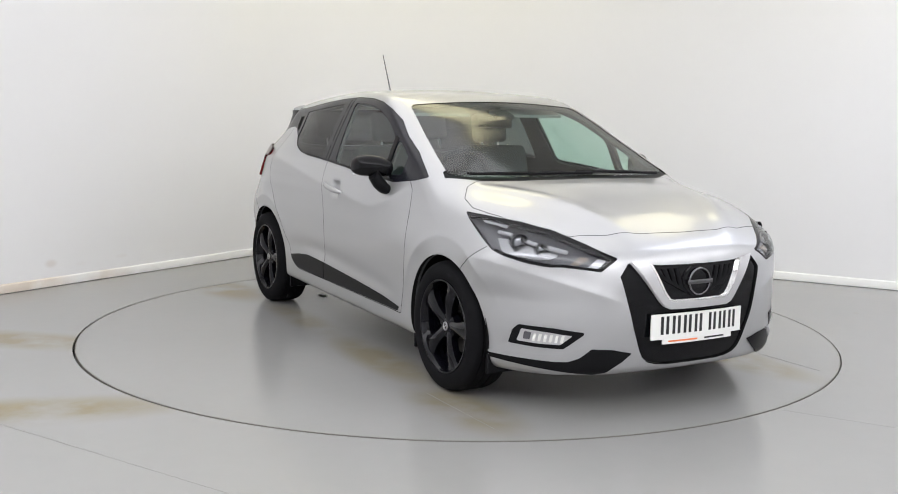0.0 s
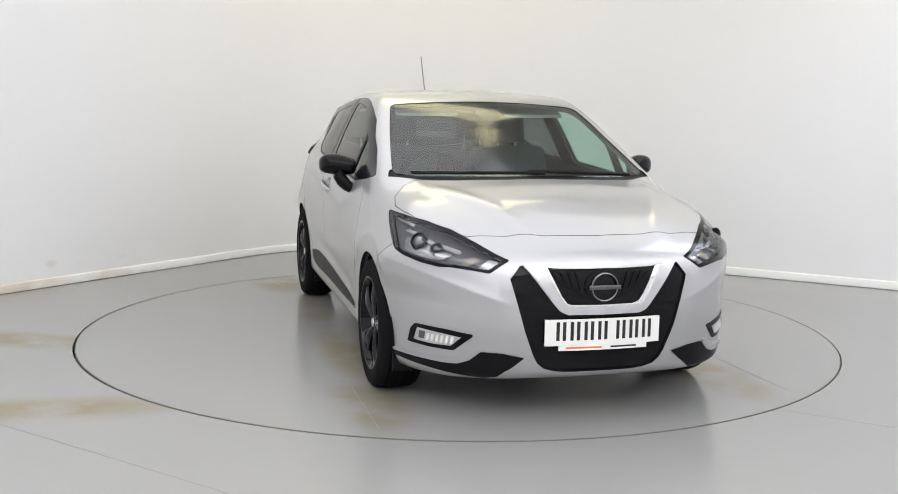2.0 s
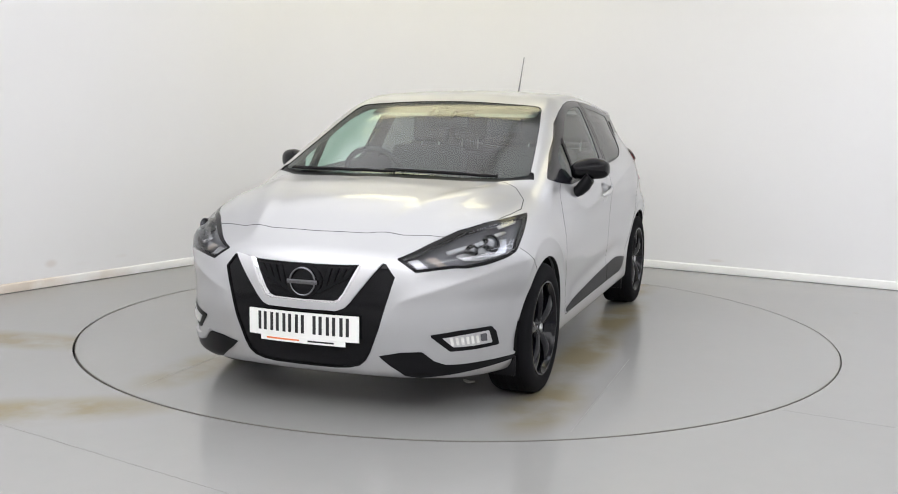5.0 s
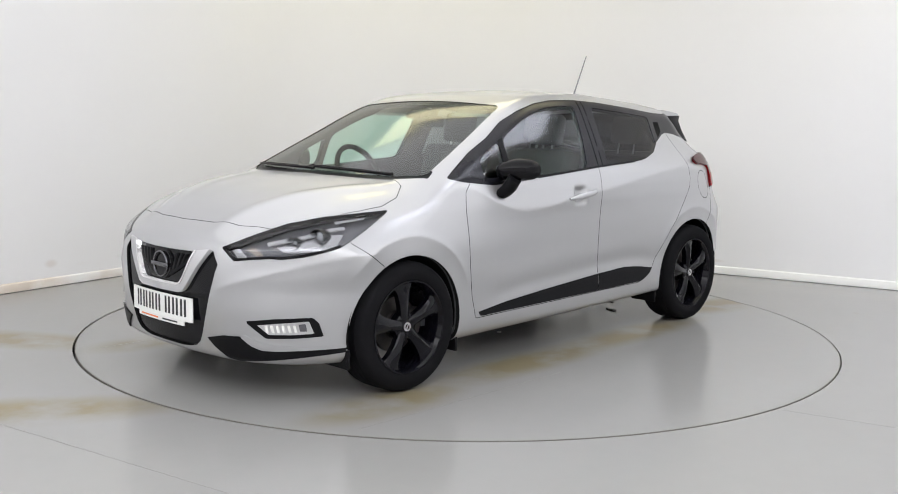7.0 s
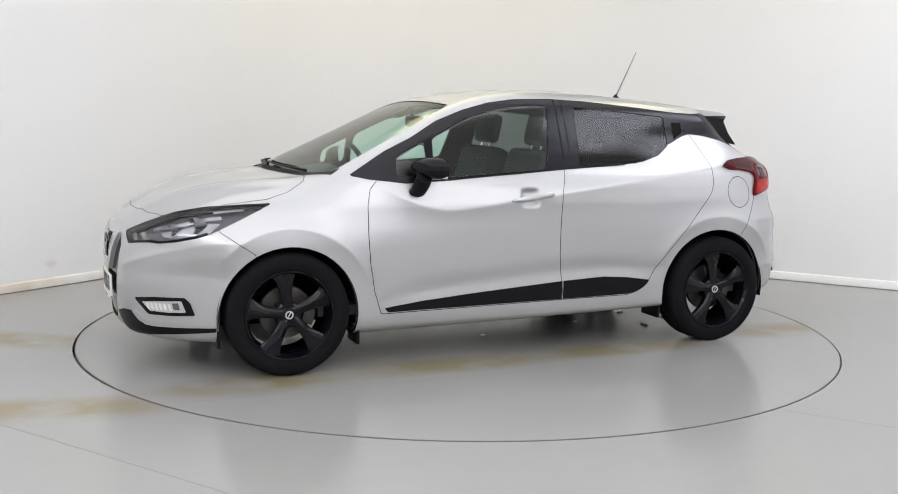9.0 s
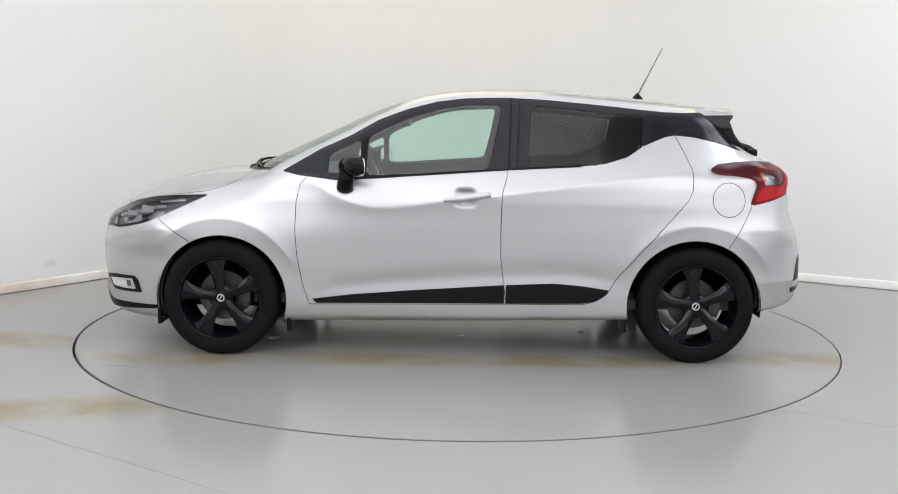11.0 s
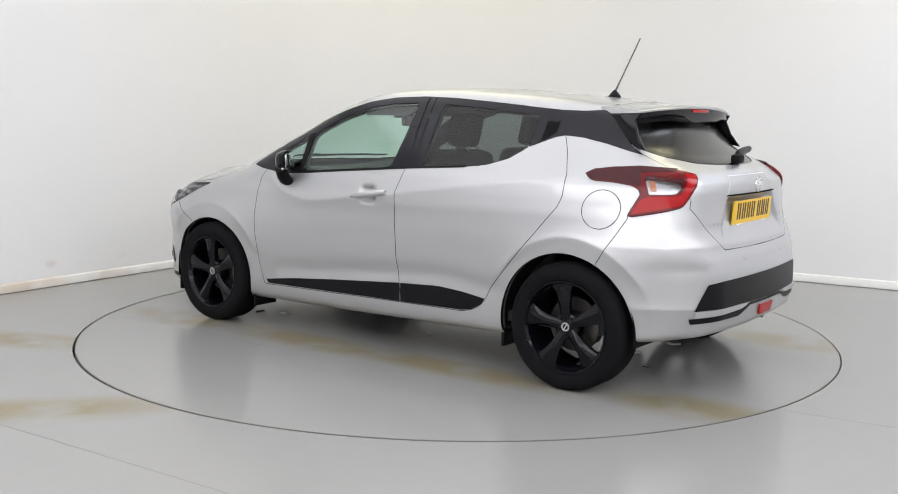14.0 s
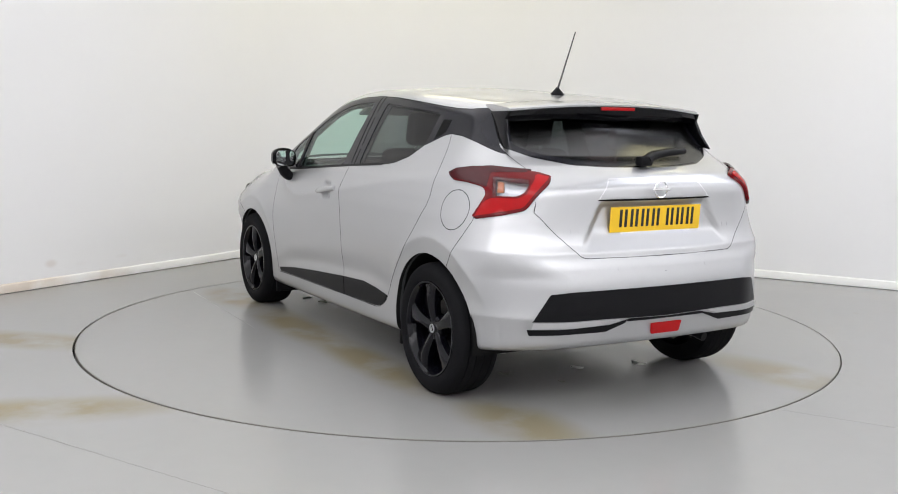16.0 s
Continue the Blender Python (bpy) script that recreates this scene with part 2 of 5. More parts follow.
def back_line(d=0.0):
    """The line of both back walls with the cove, moved by d into the room."""
    n_l, n_r = Vector((-ALONG_L.y, ALONG_L.x)), Vector((ALONG_R.y, -ALONG_R.x))
    cosine = ALONG_L.dot(ALONG_R)
    half = math.acos(max(-1, min(1, cosine))) / 2
    reach = COVE / math.tan(half)
    centre = CORNER + (ALONG_L + ALONG_R).normalized() * (COVE / math.sin(half))
    a0, a1 = (CORNER + ALONG_L * reach - centre), (CORNER + ALONG_R * reach - centre)
    t0, t1 = math.atan2(a0.y, a0.x), math.atan2(a1.y, a1.x)
    if t0 < 0:
        t0 += 2 * math.pi
    if t1 < 0:
        t1 += 2 * math.pi
    pts = [FAR_L + n_l * d]
    for k in range(33):
        t = t0 + (t1 - t0) * k / 32
        pts.append(centre + Vector((math.cos(t), math.sin(t))) * (COVE - d))
    pts.append(FAR_R + n_r * d)
    return pts


def strip(inner, outer, lo, hi, bevel=0.0):
    bm = bmesh.new()
    rows = [[bm.verts.new((p.x, p.y, z)) for p in line] for line, z in ((inner, lo), (inner, hi), (outer, hi), (outer, lo))]
    for a, b in zip(rows, rows[1:] + rows[:1]):
        for i in range(len(a) - 1):
            bm.faces.new((a[i], a[i + 1], b[i + 1], b[i]))
    for i in (0, -1):
        bm.faces.new([r[i] for r in rows])
    bmesh.ops.recalc_face_normals(bm, faces=bm.faces[:])
    return bm


def room():
    tagged(part("wall_back", strip(back_line(0.0), back_line(-0.15), -0.05, HEIGHT), M["wall"], smooth=True), label="white painted studio wall with a softly rounded corner", kind="structure")
    bm = bmesh.new()
    rows = [[bm.verts.new((p.x, p.y, z)) for p in back_line(d)] for d, z in ((0.016, 0.005), (0.016, 0.056), (0.013, 0.062), (0.004, 0.069), (0.001, 0.069), (0.001, 0.005))]
    for a, b in zip(rows, rows[1:] + rows[:1]):
        for i in range(len(a) - 1):
            bm.faces.new((a[i], a[i + 1], b[i + 1], b[i]))
    bmesh.ops.recalc_face_normals(bm, faces=bm.faces[:])
    tagged(part("baseboard", bm, M["board"]), label="white painted skirting board along the wall", kind="structure")
    # unseen walls, added close and white to bounce light onto the car
    for name, a, b in (("wall_front", FAR_B, FAR_R), ("wall_side", FAR_L, FAR_B)):
        d = (b - a).normalized()
        n = Vector((d.y, -d.x))
        tagged(part(name, strip([a, b], [a + n * 0.15, b + n * 0.15], -0.05, HEIGHT), M["wall_plain"], smooth=False), label="plain white wall out of view, added to close the room and bounce light", kind="structure")
    bm = bmesh.new()
    rim = [bm.verts.new((2.2345 * math.cos(2 * math.pi * k / 160) - 0.0035, 2.2345 * math.sin(2 * math.pi * k / 160) - 0.0035, 0)) for k in range(160)]
    out = [bm.verts.new((30 * math.cos(2 * math.pi * k / 160), 30 * math.sin(2 * math.pi * k / 160), 0)) for k in range(160)]
    low = [bm.verts.new((v.co.x, v.co.y, -0.05)) for v in rim]
    for k in range(160):
        j = (k + 1) % 160
        bm.faces.new((rim[k], out[k], out[j], rim[j]))
        bm.faces.new((low[k], rim[k], rim[j], low[j]))
    bmesh.ops.recalc_face_normals(bm, faces=bm.faces[:])
    tagged(part("floor", bm, M["floor"], smooth=False), label="smooth grey painted studio floor with faint stains", kind="structure")
    for x0, y0, x1, y1 in ((-3.2, -1.28, -0.2, -3.18), (1.47, -1.71, 3.6, -2.92)):
        bm = bmesh.new()
        d = Vector((x1 - x0, y1 - y0))
        box(bm, (x0 + x1) / 2, (y0 + y1) / 2, 0.0004, d.length, 0.0025, 0.0006, pose(0, 0, 0, 0, 0, math.degrees(math.atan2(d.y, d.x))))
        tagged(part("floor_joint", bm, M["seam"], smooth=False), label="fine dark joint in the painted floor", kind="structure")
    bm = bmesh.new()
    prism(bm, [(2.5 * math.cos(k * math.pi / 40), 2.5 * math.sin(k * math.pi / 40)) for k in range(80)], -0.12, -0.045)
    tagged(part("pit", bm, M["dark"], smooth=False), label="dark pit floor below the turntable", kind="structure")
    bm = bmesh.new()
    box(bm, 0, -4, HEIGHT + 0.06, 34, 34, 0.1)
    tagged(part("ceiling", bm, M["ceiling"], smooth=False), label="plain white studio ceiling", kind="structure")


room()


def turntable():
    bm = bmesh.new()
    lathe(bm, [(0.0, 0.0), (1.2, 0.0), (2.2225, 0.0), (2.2255, -0.003), (2.2255, -0.04), (0.0, -0.04)], n=160, axis="z")
    ob = part("turntable", bm, M["disc_floor"])
    bm = bmesh.new()
    lathe(bm, [(2.2215, -0.002), (2.2215, 0.0012), (2.2262, 0.0008), (2.2272, -0.004), (2.2272, -0.03)], n=160, axis="z")
    part("edge_ring", bm, M["edge"], ob, "thin worn dark steel edge")
    for x0, x1, y in ((1.28, 1.92, -0.885), (0.45, 1.80, 1.155)):
        bm = bmesh.new()
        box(bm, (x0 + x1) / 2, y, 0.0004, x1 - x0, 0.002, 0.0006)
        part("floor_seam", bm, M["seam"], ob)
    return tagged(ob, label="round grey painted turntable set flush in the floor", category="turntable")


disc = turntable()


# ---- ceiling lights: u runs from the right back wall, v from the left back wall ----
def ceiling_light(u0, u1, v0, v1, mat, label):
    lamp = thing("ceiling_light", label, "ceiling light", "ceiling lights")
    spot = CORNER + ALONG_L * ((u0 + u1) / 2) + ALONG_R * ((v0 + v1) / 2)
    lamp.matrix_basis = pose(spot.x, spot.y, HEIGHT, 0, 0, math.degrees(math.atan2(ALONG_R.y, ALONG_R.x)))
    sx, sy = v1 - v0 - 0.012, u1 - u0 - 0.012
    bm = bmesh.new()
    for k in (-1, 1):
        box(bm, k * (sx / 2 - 0.01), 0, -0.012, 0.02, sy, 0.024, bevel=0.004)
        box(bm, 0, k * (sy / 2 - 0.01), -0.012, sx - 0.04, 0.02, 0.024, bevel=0.004)
    part("frame", bm, M["board"], lamp)
    bm = bmesh.new()
    box(bm, 0, 0, -0.011, sx - 0.04, sy - 0.04, 0.016)
    part("diffuser", bm, mat, lamp, "glowing diffuser")


for u0, u1, v0, v1 in ((1.9, 4.9, 0.4, 3.0), (1.9, 4.9, 3.0, 5.6), (4.9, 7.9, 0.4, 3.0), (4.9, 7.9, 3.0, 5.6), (4.9, 7.9, 5.6, 8.2)):
    ceiling_light(u0, u1, v0, v1, M["lamp"], "large flat luminous ceiling panel with a thin white frame")
# unseen fill panels, added to brighten the outer walls and the car sides
for u0, u1, v0, v1 in ((7.9, 10.9, 0.4, 3.0), (7.9, 10.9, 3.0, 5.6), (7.9, 10.9, 5.6, 8.2), (7.9, 10.9, 8.2, 10.8), (4.9, 7.9, 8.2, 10.8), (2.6, 4.9, 8.8, 10.8), (0.3, 2.6, 8.8, 10.8)):
    ceiling_light(u0, u1, v0, v1, M["lamp_fill"], "unseen ceiling fill panel, added to brighten the walls and the car sides")
ceiling_light(0.85, 1.85, 0.5, 2.9, M["lamp_warm"], "warm white ceiling light panel near the wall")
ceiling_light(0.4, 1.85, 4.4, 5.2, M["lamp_warm"], "warm white ceiling light panel near the wall")
ceiling_light(0.3, 3.2, 5.9, 7.0, M["lamp_cool"], "bright cool white ceiling light panel")


# ---- car body: one smooth closed form, metres, x forward, y to the car's left ----
def curve(pts):
    """A smooth monotone curve through (x, value) pairs, as a function of arrays."""
    xs, vs = (np.array(c, float) for c in zip(*sorted(pts)))
    h, s = np.diff(xs), np.diff(vs) / np.diff(xs)
    m = np.concatenate([[s[0]], np.where(s[1:] * s[:-1] > 0, 2 * s[1:] * s[:-1] / (s[1:] + s[:-1] + 1e-12 * (s[1:] + s[:-1] == 0)), 0), [s[-1]]])

    def at(x):
        x = np.clip(x, xs[0], xs[-1])
        i = np.clip(np.searchsorted(xs, x) - 1, 0, len(h) - 1)
        u = (x - xs[i]) / h[i]
        a, b = m[i] * h[i], m[i + 1] * h[i]
        d = vs[i + 1] - vs[i]
        return vs[i] + u * (a + u * (3 * d - 2 * a - b + u * (a + b - 2 * d)))
    return at


def smax(a, b, k):
    h = np.maximum(k - np.abs(a - b), 0) / k
    return np.maximum(a, b) + h * h * k * 0.25


def ramp(x, a, b):
    u = np.clip((x - a) / (b - a), 0, 1)
    return u * u * (3 - 2 * u)


TOP = curve([(2.10, 0.640), (2.04, 0.690), (2.00, 0.740), (1.92, 0.798), (1.78, 0.876), (1.60, 0.936), (1.42, 0.968), (1.24, 0.992), (1.17, 1.010),
             (1.06, 1.056), (0.883, 1.137), (0.708, 1.218), (0.533, 1.301), (0.36, 1.366), (0.187, 1.412), (0.016, 1.436), (-0.19, 1.448),
             (-0.395, 1.449), (-0.6, 1.438), (-0.8, 1.424), (-1.0, 1.408), (-1.17, 1.390), (-1.34, 1.368), (-1.5, 1.345), (-2.0, 1.27)])
NOSE = curve([(0.13, 1.94), (0.18, 2.0), (0.23, 2.035), (0.32, 2.050), (0.45, 2.060), (0.56, 2.055), (0.64, 2.050), (0.72, 2.06), (1.5, 2.2)])
TAIL = curve([(0.2, -1.84), (0.27, -1.885), (0.34, -1.915), (0.45, -1.930), (0.56, -1.925), (0.64, -1.905), (0.70, -1.880), (0.80, -1.850), (0.90, -1.840),
              (0.98, -1.832), (1.03, -1.800), (1.07, -1.745), (1.124, -1.640), (1.21, -1.535), (1.30, -1.465), (1.36, -1.42), (1.5, -1.33)])
SECT = curve([(0.12, 0.78), (0.19, 0.822), (0.23, 0.842), (0.28, 0.850), (0.34, 0.853), (0.45, 0.858), (0.60, 0.864), (0.72, 0.868), (0.82, 0.868),
              (0.90, 0.858), (0.97, 0.838), (1.02, 0.815), (1.10, 0.781), (1.20, 0.734), (1.30, 0.682), (1.38, 0.636), (1.5, 0.55)])
WLOW = curve([(2.15, 0.60), (2.0, 0.76), (1.85, 0.90), (1.7, 0.965), (1.5, 0.995), (1.26, 1.004), (0.9, 0.997), (0.4, 0.995), (-0.4, 0.997), (-1.0, 1.003),
              (-1.26, 1.004), (-1.5, 0.985), (-1.65, 0.935), (-1.8, 0.83), (-1.95, 0.65)])
WMID = curve([(2.15, 0.45), (2.0, 0.60), (1.8, 0.76), (1.6, 0.87), (1.37, 0.925), (1.2, 0.94), (0.92, 0.945), (0.6, 0.977), (0.2, 0.992), (-0.2, 1.0), (-0.7, 1.0),
              (-1.16, 0.992), (-1.33, 0.972), (-1.5, 0.925), (-1.65, 0.855), (-1.8, 0.74), (-1.95, 0.6)])
WTOP = curve([(1.3, 0.91), (1.0, 0.940), (0.6, 0.972), (0.3, 0.992), (0.0, 1.0), (-0.6, 0.995), (-1.16, 0.938), (-1.4, 0.89), (-1.6, 0.82), (-1.8, 0.72)])
CREASE = curve([(1.0, 0.955), (0.79, 0.925), (0.675, 0.873), (0.554, 0.828), (0.432, 0.806), (0.25, 0.821), (0.077, 0.848), (-0.26, 0.885), (-0.64, 0.940),
                (-0.93, 0.978), (-1.22, 1.015), (-1.5, 1.045)])
TRIM = curve([(0.8, 0.315), (0.55, 0.345), (0.25, 0.372), (-0.24, 0.408), (-0.5, 0.421), (-0.66, 0.41), (-0.8, 0.389)])
UNDER = curve([(2.1, 0.195), (1.7, 0.180), (1.0, 0.183), (-0.9, 0.223), (-1.4, 0.255), (-1.9, 0.305)])
FRONT_HUB, REAR_HUB, HUB_Z = 1.2625, -1.2625, 0.303


def body(P):
    """Negative inside the car's skin, positive outside, about in metres."""
    x, y, z = P[..., 0], np.abs(P[..., 1]), P[..., 2]
    # side
    u1, u2 = ramp(z, 0.62, 0.93), ramp(z, 0.98, 1.22)
    w = WLOW(x) * (1 - u1) + (WMID(x) * (1 - u2) + WTOP(x) * u2) * u1
    ys = 0.977 * SECT(z) * w
    mid = ramp(x, -1.45, -1.1) * (1 - ramp(x, 0.62, 0.86))
    dz = z - CREASE(x)
    ys = ys + mid * (0.015 * np.exp(-np.sqrt(dz * dz + 0.007 ** 2) / 0.065) - 0.004)
    ys = ys - mid * 0.007 * np.exp(-((z - TRIM(x) - 0.05) / 0.05) ** 2) * ramp(x, -1.0, -0.7) * (1 - ramp(x, 0.5, 0.85))
    ys = ys - 0.022 * np.exp(-((x + 0.033) / 0.050) ** 4 - ((z - 0.866) / 0.042) ** 4)
    for hub in (FRONT_HUB, REAR_HUB):
        r = np.hypot(x - hub, (z - HUB_Z))
        ys = ys + 0.011 * np.exp(-np.sqrt((r - 0.432) ** 2 + 0.005 ** 2) / 0.045) * ramp(z, 0.42, 0.60)
    front_line, rear_line = z - 0.522 - 0.35 * (y - 0.412), z - 0.714
    front_ridge = 0.013 * np.exp(-np.sqrt(front_line ** 2 + 0.005 ** 2) / 0.055) * ramp(y, 0.36, 0.50) * ramp(x, 1.42, 1.60)
    rear_ridge = 0.011 * np.exp(-np.sqrt(rear_line ** 2 + 0.005 ** 2) / 0.055) * ramp(-x, 1.40, 1.58)
    rear_ridge = rear_ridge + 0.010 * np.exp(-np.sqrt((z - 0.436) ** 2 + 0.005 ** 2) / 0.05) * ramp(-x, 1.50, 1.64) * ramp(y, 0.58, 0.68)
    ys = ys + front_ridge + rear_ridge
    side = y - ys
    # top: bonnet, windscreen, roof
    shift = 0.21 * y * y * ramp(x, 0.0, 0.5)
    zt = TOP(x + shift)
    bon = ramp(x, 0.95, 1.3)
    zt = zt - (0.058 + 0.055 * bon + 0.02 * (1 - ramp(x, -0.3, 0.2))) * y * y - 0.10 * np.maximum(y - 0.45, 0) ** 2
    rail = 0.27 + (1.98 - x) * 0.40
    zt = zt + bon * (1 - ramp(x, 1.85, 2.0)) * (0.012 * np.exp(-((y - rail) / 0.06) ** 2) - 0.006 * np.exp(-(y / (0.6 * rail)) ** 4))
    slope = np.clip(np.abs(TOP(x + 0.01) - TOP(x - 0.01)) / 0.02, 0, 1.2)
    top = (z - zt) / np.sqrt(1 + slope ** 2)
    # nose and tail, bowed in plan
    xf = NOSE(z) - 0.22 * y * y - 1.05 * np.maximum(y - 0.36, 0) ** 2 - 0.8 * np.maximum(y - 0.6, 0) ** 2
    nose = x - xf - front_ridge
    xr = TAIL(z) + (0.14 + 0.16 * ramp(z, 0.95, 1.1)) * y * y + 0.9 * np.maximum(y - 0.5, 0) ** 2
    tail = (xr - x - rear_ridge) * (1 - 0.35 * ramp(z, 0.98, 1.1))
    # number plate recess in the tailgate
    a = ramp(0.33 + 0.55 * (0.91 - z) - y, 0.0, 0.05) * ramp(z, 0.70, 0.82) * (1 - ramp(z, 0.900, 0.940)) * (x < -1.4)
    tail = tail + 0.022 * a
    under = UNDER(x) - z
    k = 0.075 + 0.05 * ramp(x, 0.9, 1.2)
    f = smax(side, top, k)
    f = smax(f, tail, 0.07 + 0.06 * (1 - ramp(z, 0.6, 0.7)))
    f = smax(f, nose, 0.05 + 0.10 * (1 - ramp(z, 0.5, 0.62)) * ramp(y, 0.4, 0.7))
    return smax(f, under, 0.035)


def along(P, d, lo, hi, steps=26):
    """Where the lines P + s d leave the body, for s from lo (inside) to hi (outside)."""
    a, b = np.full(len(P), float(lo)), np.full(len(P), float(hi))
    for _ in range(steps):
        m = (a + b) / 2
        out = body(P + m[:, None] * d) > 0
        a, b = np.where(out, a, m), np.where(out, m, b)
    return P + ((a + b) / 2)[:, None] * d


def normals(P):
    e = 0.002
    g = np.stack([body(P + np.eye(3)[i] * e) - body(P - np.eye(3)[i] * e) for i in range(3)], -1)
    return g / np.maximum(np.linalg.norm(g, axis=-1, keepdims=True), 1e-9)


# ---- car skin as a fine net, cut into panels ----
WAYS = {"side": (0.0, 1.0), "front": (1.0, 0.0), "rear": (-1.0, 0.0), "front_quarter": (0.766, 0.643), "rear_quarter": (-0.766, 0.643), "top": None}


def basis(kind):
    """The direction of a projection and its two axes."""
    if kind == "top":
        return np.array([0, 0, 1.0]), np.array([1.0, 0, 0]), np.array([0, 1.0, 0])
    c, s = WAYS[kind]
    across = {"side": (1.0, 0, 0), "front": (0, 1.0, 0), "rear": (0, 1.0, 0), "front_quarter": (-0.643, 0.766, 0), "rear_quarter": (-0.643, -0.766, 0)}[kind]
    return np.array([c, s, 0.0]), np.array(across), np.array([0, 0, 1.0])


def inside(poly, a, b):
    hit = np.zeros(len(a), bool)
    for (x0, y0), (x1, y1) in zip(poly, np.roll(poly, -1, 0)):
        if y0 != y1:
            hit ^= ((y0 > b) != (y1 > b)) & (a < (x1 - x0) * (b - y0) / (y1 - y0) + x0)
    return hit


def nearest(poly, a, b):
    """The nearest points of an outline."""
    best = np.full(len(a), 1e9)
    ra, rb = a.copy(), b.copy()
    for (x0, y0), (x1, y1) in zip(poly, np.roll(poly, -1, 0)):
        dx, dy = x1 - x0, y1 - y0
        u = np.clip(((a - x0) * dx + (b - y0) * dy) / max(dx * dx + dy * dy, 1e-12), 0, 1)
        qa, qb = x0 + u * dx, y0 + u * dy
        d = np.hypot(qa - a, qb - b)
        m = d < best
        best[m], ra[m], rb[m] = d[m], qa[m], qb[m]
    return ra, rb, best


def settle(P, d):
    """Moves points along d onto the skin."""
    for _ in range(8):
        f = body(P)
        g = (body(P + d * 0.003) - body(P - d * 0.003)) / 0.006
        P = P - np.clip(f / np.where(np.abs(g) < 0.15, 0.15, g), -0.05, 0.05)[:, None] * d
    return P


def smooth_outline(pts, n=6):
    """A closed outline rounded through its points."""
    p = np.array(pts, float)
    out = []
    for i in range(len(p)):
        a, b, c, d = p[i - 1], p[i], p[(i + 1) % len(p)], p[(i + 2) % len(p)]
        for k in range(n):
            u = k / n
            out.append(0.5 * (2 * b + (c - a) * u + (2 * a - 5 * b + 4 * c - d) * u * u + (3 * b - a - 3 * c + d) * u ** 3))
    return np.array(out)


def chaikin(pts, times=2, cut=0.25):
    """A closed outline with its corners cut round."""
    p = np.array(pts, float)
    for _ in range(times):
        q = np.roll(p, -1, 0)
        p = np.stack([p + (q - p) * cut, q - (q - p) * cut], 1).reshape(-1, 2)
    return p


def ring(x, z, r, n=48):
    return np.array([(x + r * math.cos(2 * math.pi * k / n), z + r * math.sin(2 * math.pi * k / n)) for k in range(n)])


GLASS_Q = chaikin([(0.690, 1.080), (0.522, 1.165), (0.524, 0.985), (0.70, 0.982)], 2, 0.12)
GLASS_F = chaikin([(0.485, 1.176), (0.28, 1.277), (0.10, 1.331), (-0.03, 1.349), (-0.222, 1.357), (-0.19, 1.179), (-0.151, 1.010), (0.258, 0.984), (0.496, 0.973)], 2, 0.10)
GLASS_R = chaikin([(-0.385, 1.350), (-0.638, 1.330), (-0.980, 1.301), (-0.961, 1.140), (-0.877, 1.086), (-0.759, 1.051), (-0.640, 1.038), (-0.357, 1.023)], 1, 0.05)
BLACK_SIDE = np.array([(0.940, 0.986), (0.742, 1.104), (0.587, 1.176), (0.438, 1.262), (0.284, 1.321), (0.131, 1.362), (-0.023, 1.383), (-0.240, 1.390), (-0.455, 1.381),
                       (-0.638, 1.366), (-0.821, 1.350), (-0.972, 1.335), (-1.093, 1.325), (-1.20, 1.322), (-1.30, 1.328), (-1.42, 1.328), (-1.50, 1.25), (-1.56, 1.110), (-1.460, 1.141), (-1.362, 1.171), (-1.239, 1.197),
                       (-1.143, 1.205), (-1.089, 1.195), (-0.938, 1.133), (-0.818, 1.077), (-0.729, 1.045), (-0.640, 1.035), (-0.492, 1.026), (-0.253, 1.012),
                       (-0.044, 1.000), (0.257, 0.973), (0.409, 0.960), (0.654, 0.946), (0.848, 0.967)])
SCREEN = chaikin([(1.180, -0.3), (1.180, 0.12), (1.145, 0.36), (1.09, 0.54), (1.005, 0.680), (0.815, 0.648), (0.585, 0.605), (0.322, 0.548), (0.335, 0.37), (0.340, 0.12), (0.340, -0.3)], 2, 0.12)
COWL = np.array([(1.235, -0.3), (1.235, 0.15), (1.20, 0.36), (1.13, 0.56), (1.02, 0.705), (0.97, 0.69), (1.04, 0.5), (1.1, 0.2), (1.1, -0.3)])
BONNET = np.array([(1.928, -0.3), (1.928, 0.02), (1.913, 0.232), (1.884, 0.381), (1.845, 0.485), (1.831, 0.537), (1.797, 0.576), (1.692, 0.648), (1.575, 0.701), (1.469, 0.728), (1.353, 0.742),
                   (1.240, 0.720), (1.150, 0.655), (1.125, 0.585), (1.195, 0.40), (1.235, 0.15), (1.235, -0.3)])
HEADLAMP = np.array([(-0.271, 0.854), (-0.373, 0.848), (-0.537, 0.834), (-0.685, 0.806), (-0.824, 0.758), (-0.971, 0.699), (-0.904, 0.647), (-0.824, 0.658), (-0.738, 0.665), (-0.687, 0.662),
                     (-0.591, 0.673), (-0.487, 0.696), (-0.432, 0.715), (-0.359, 0.771), (-0.297, 0.826)])
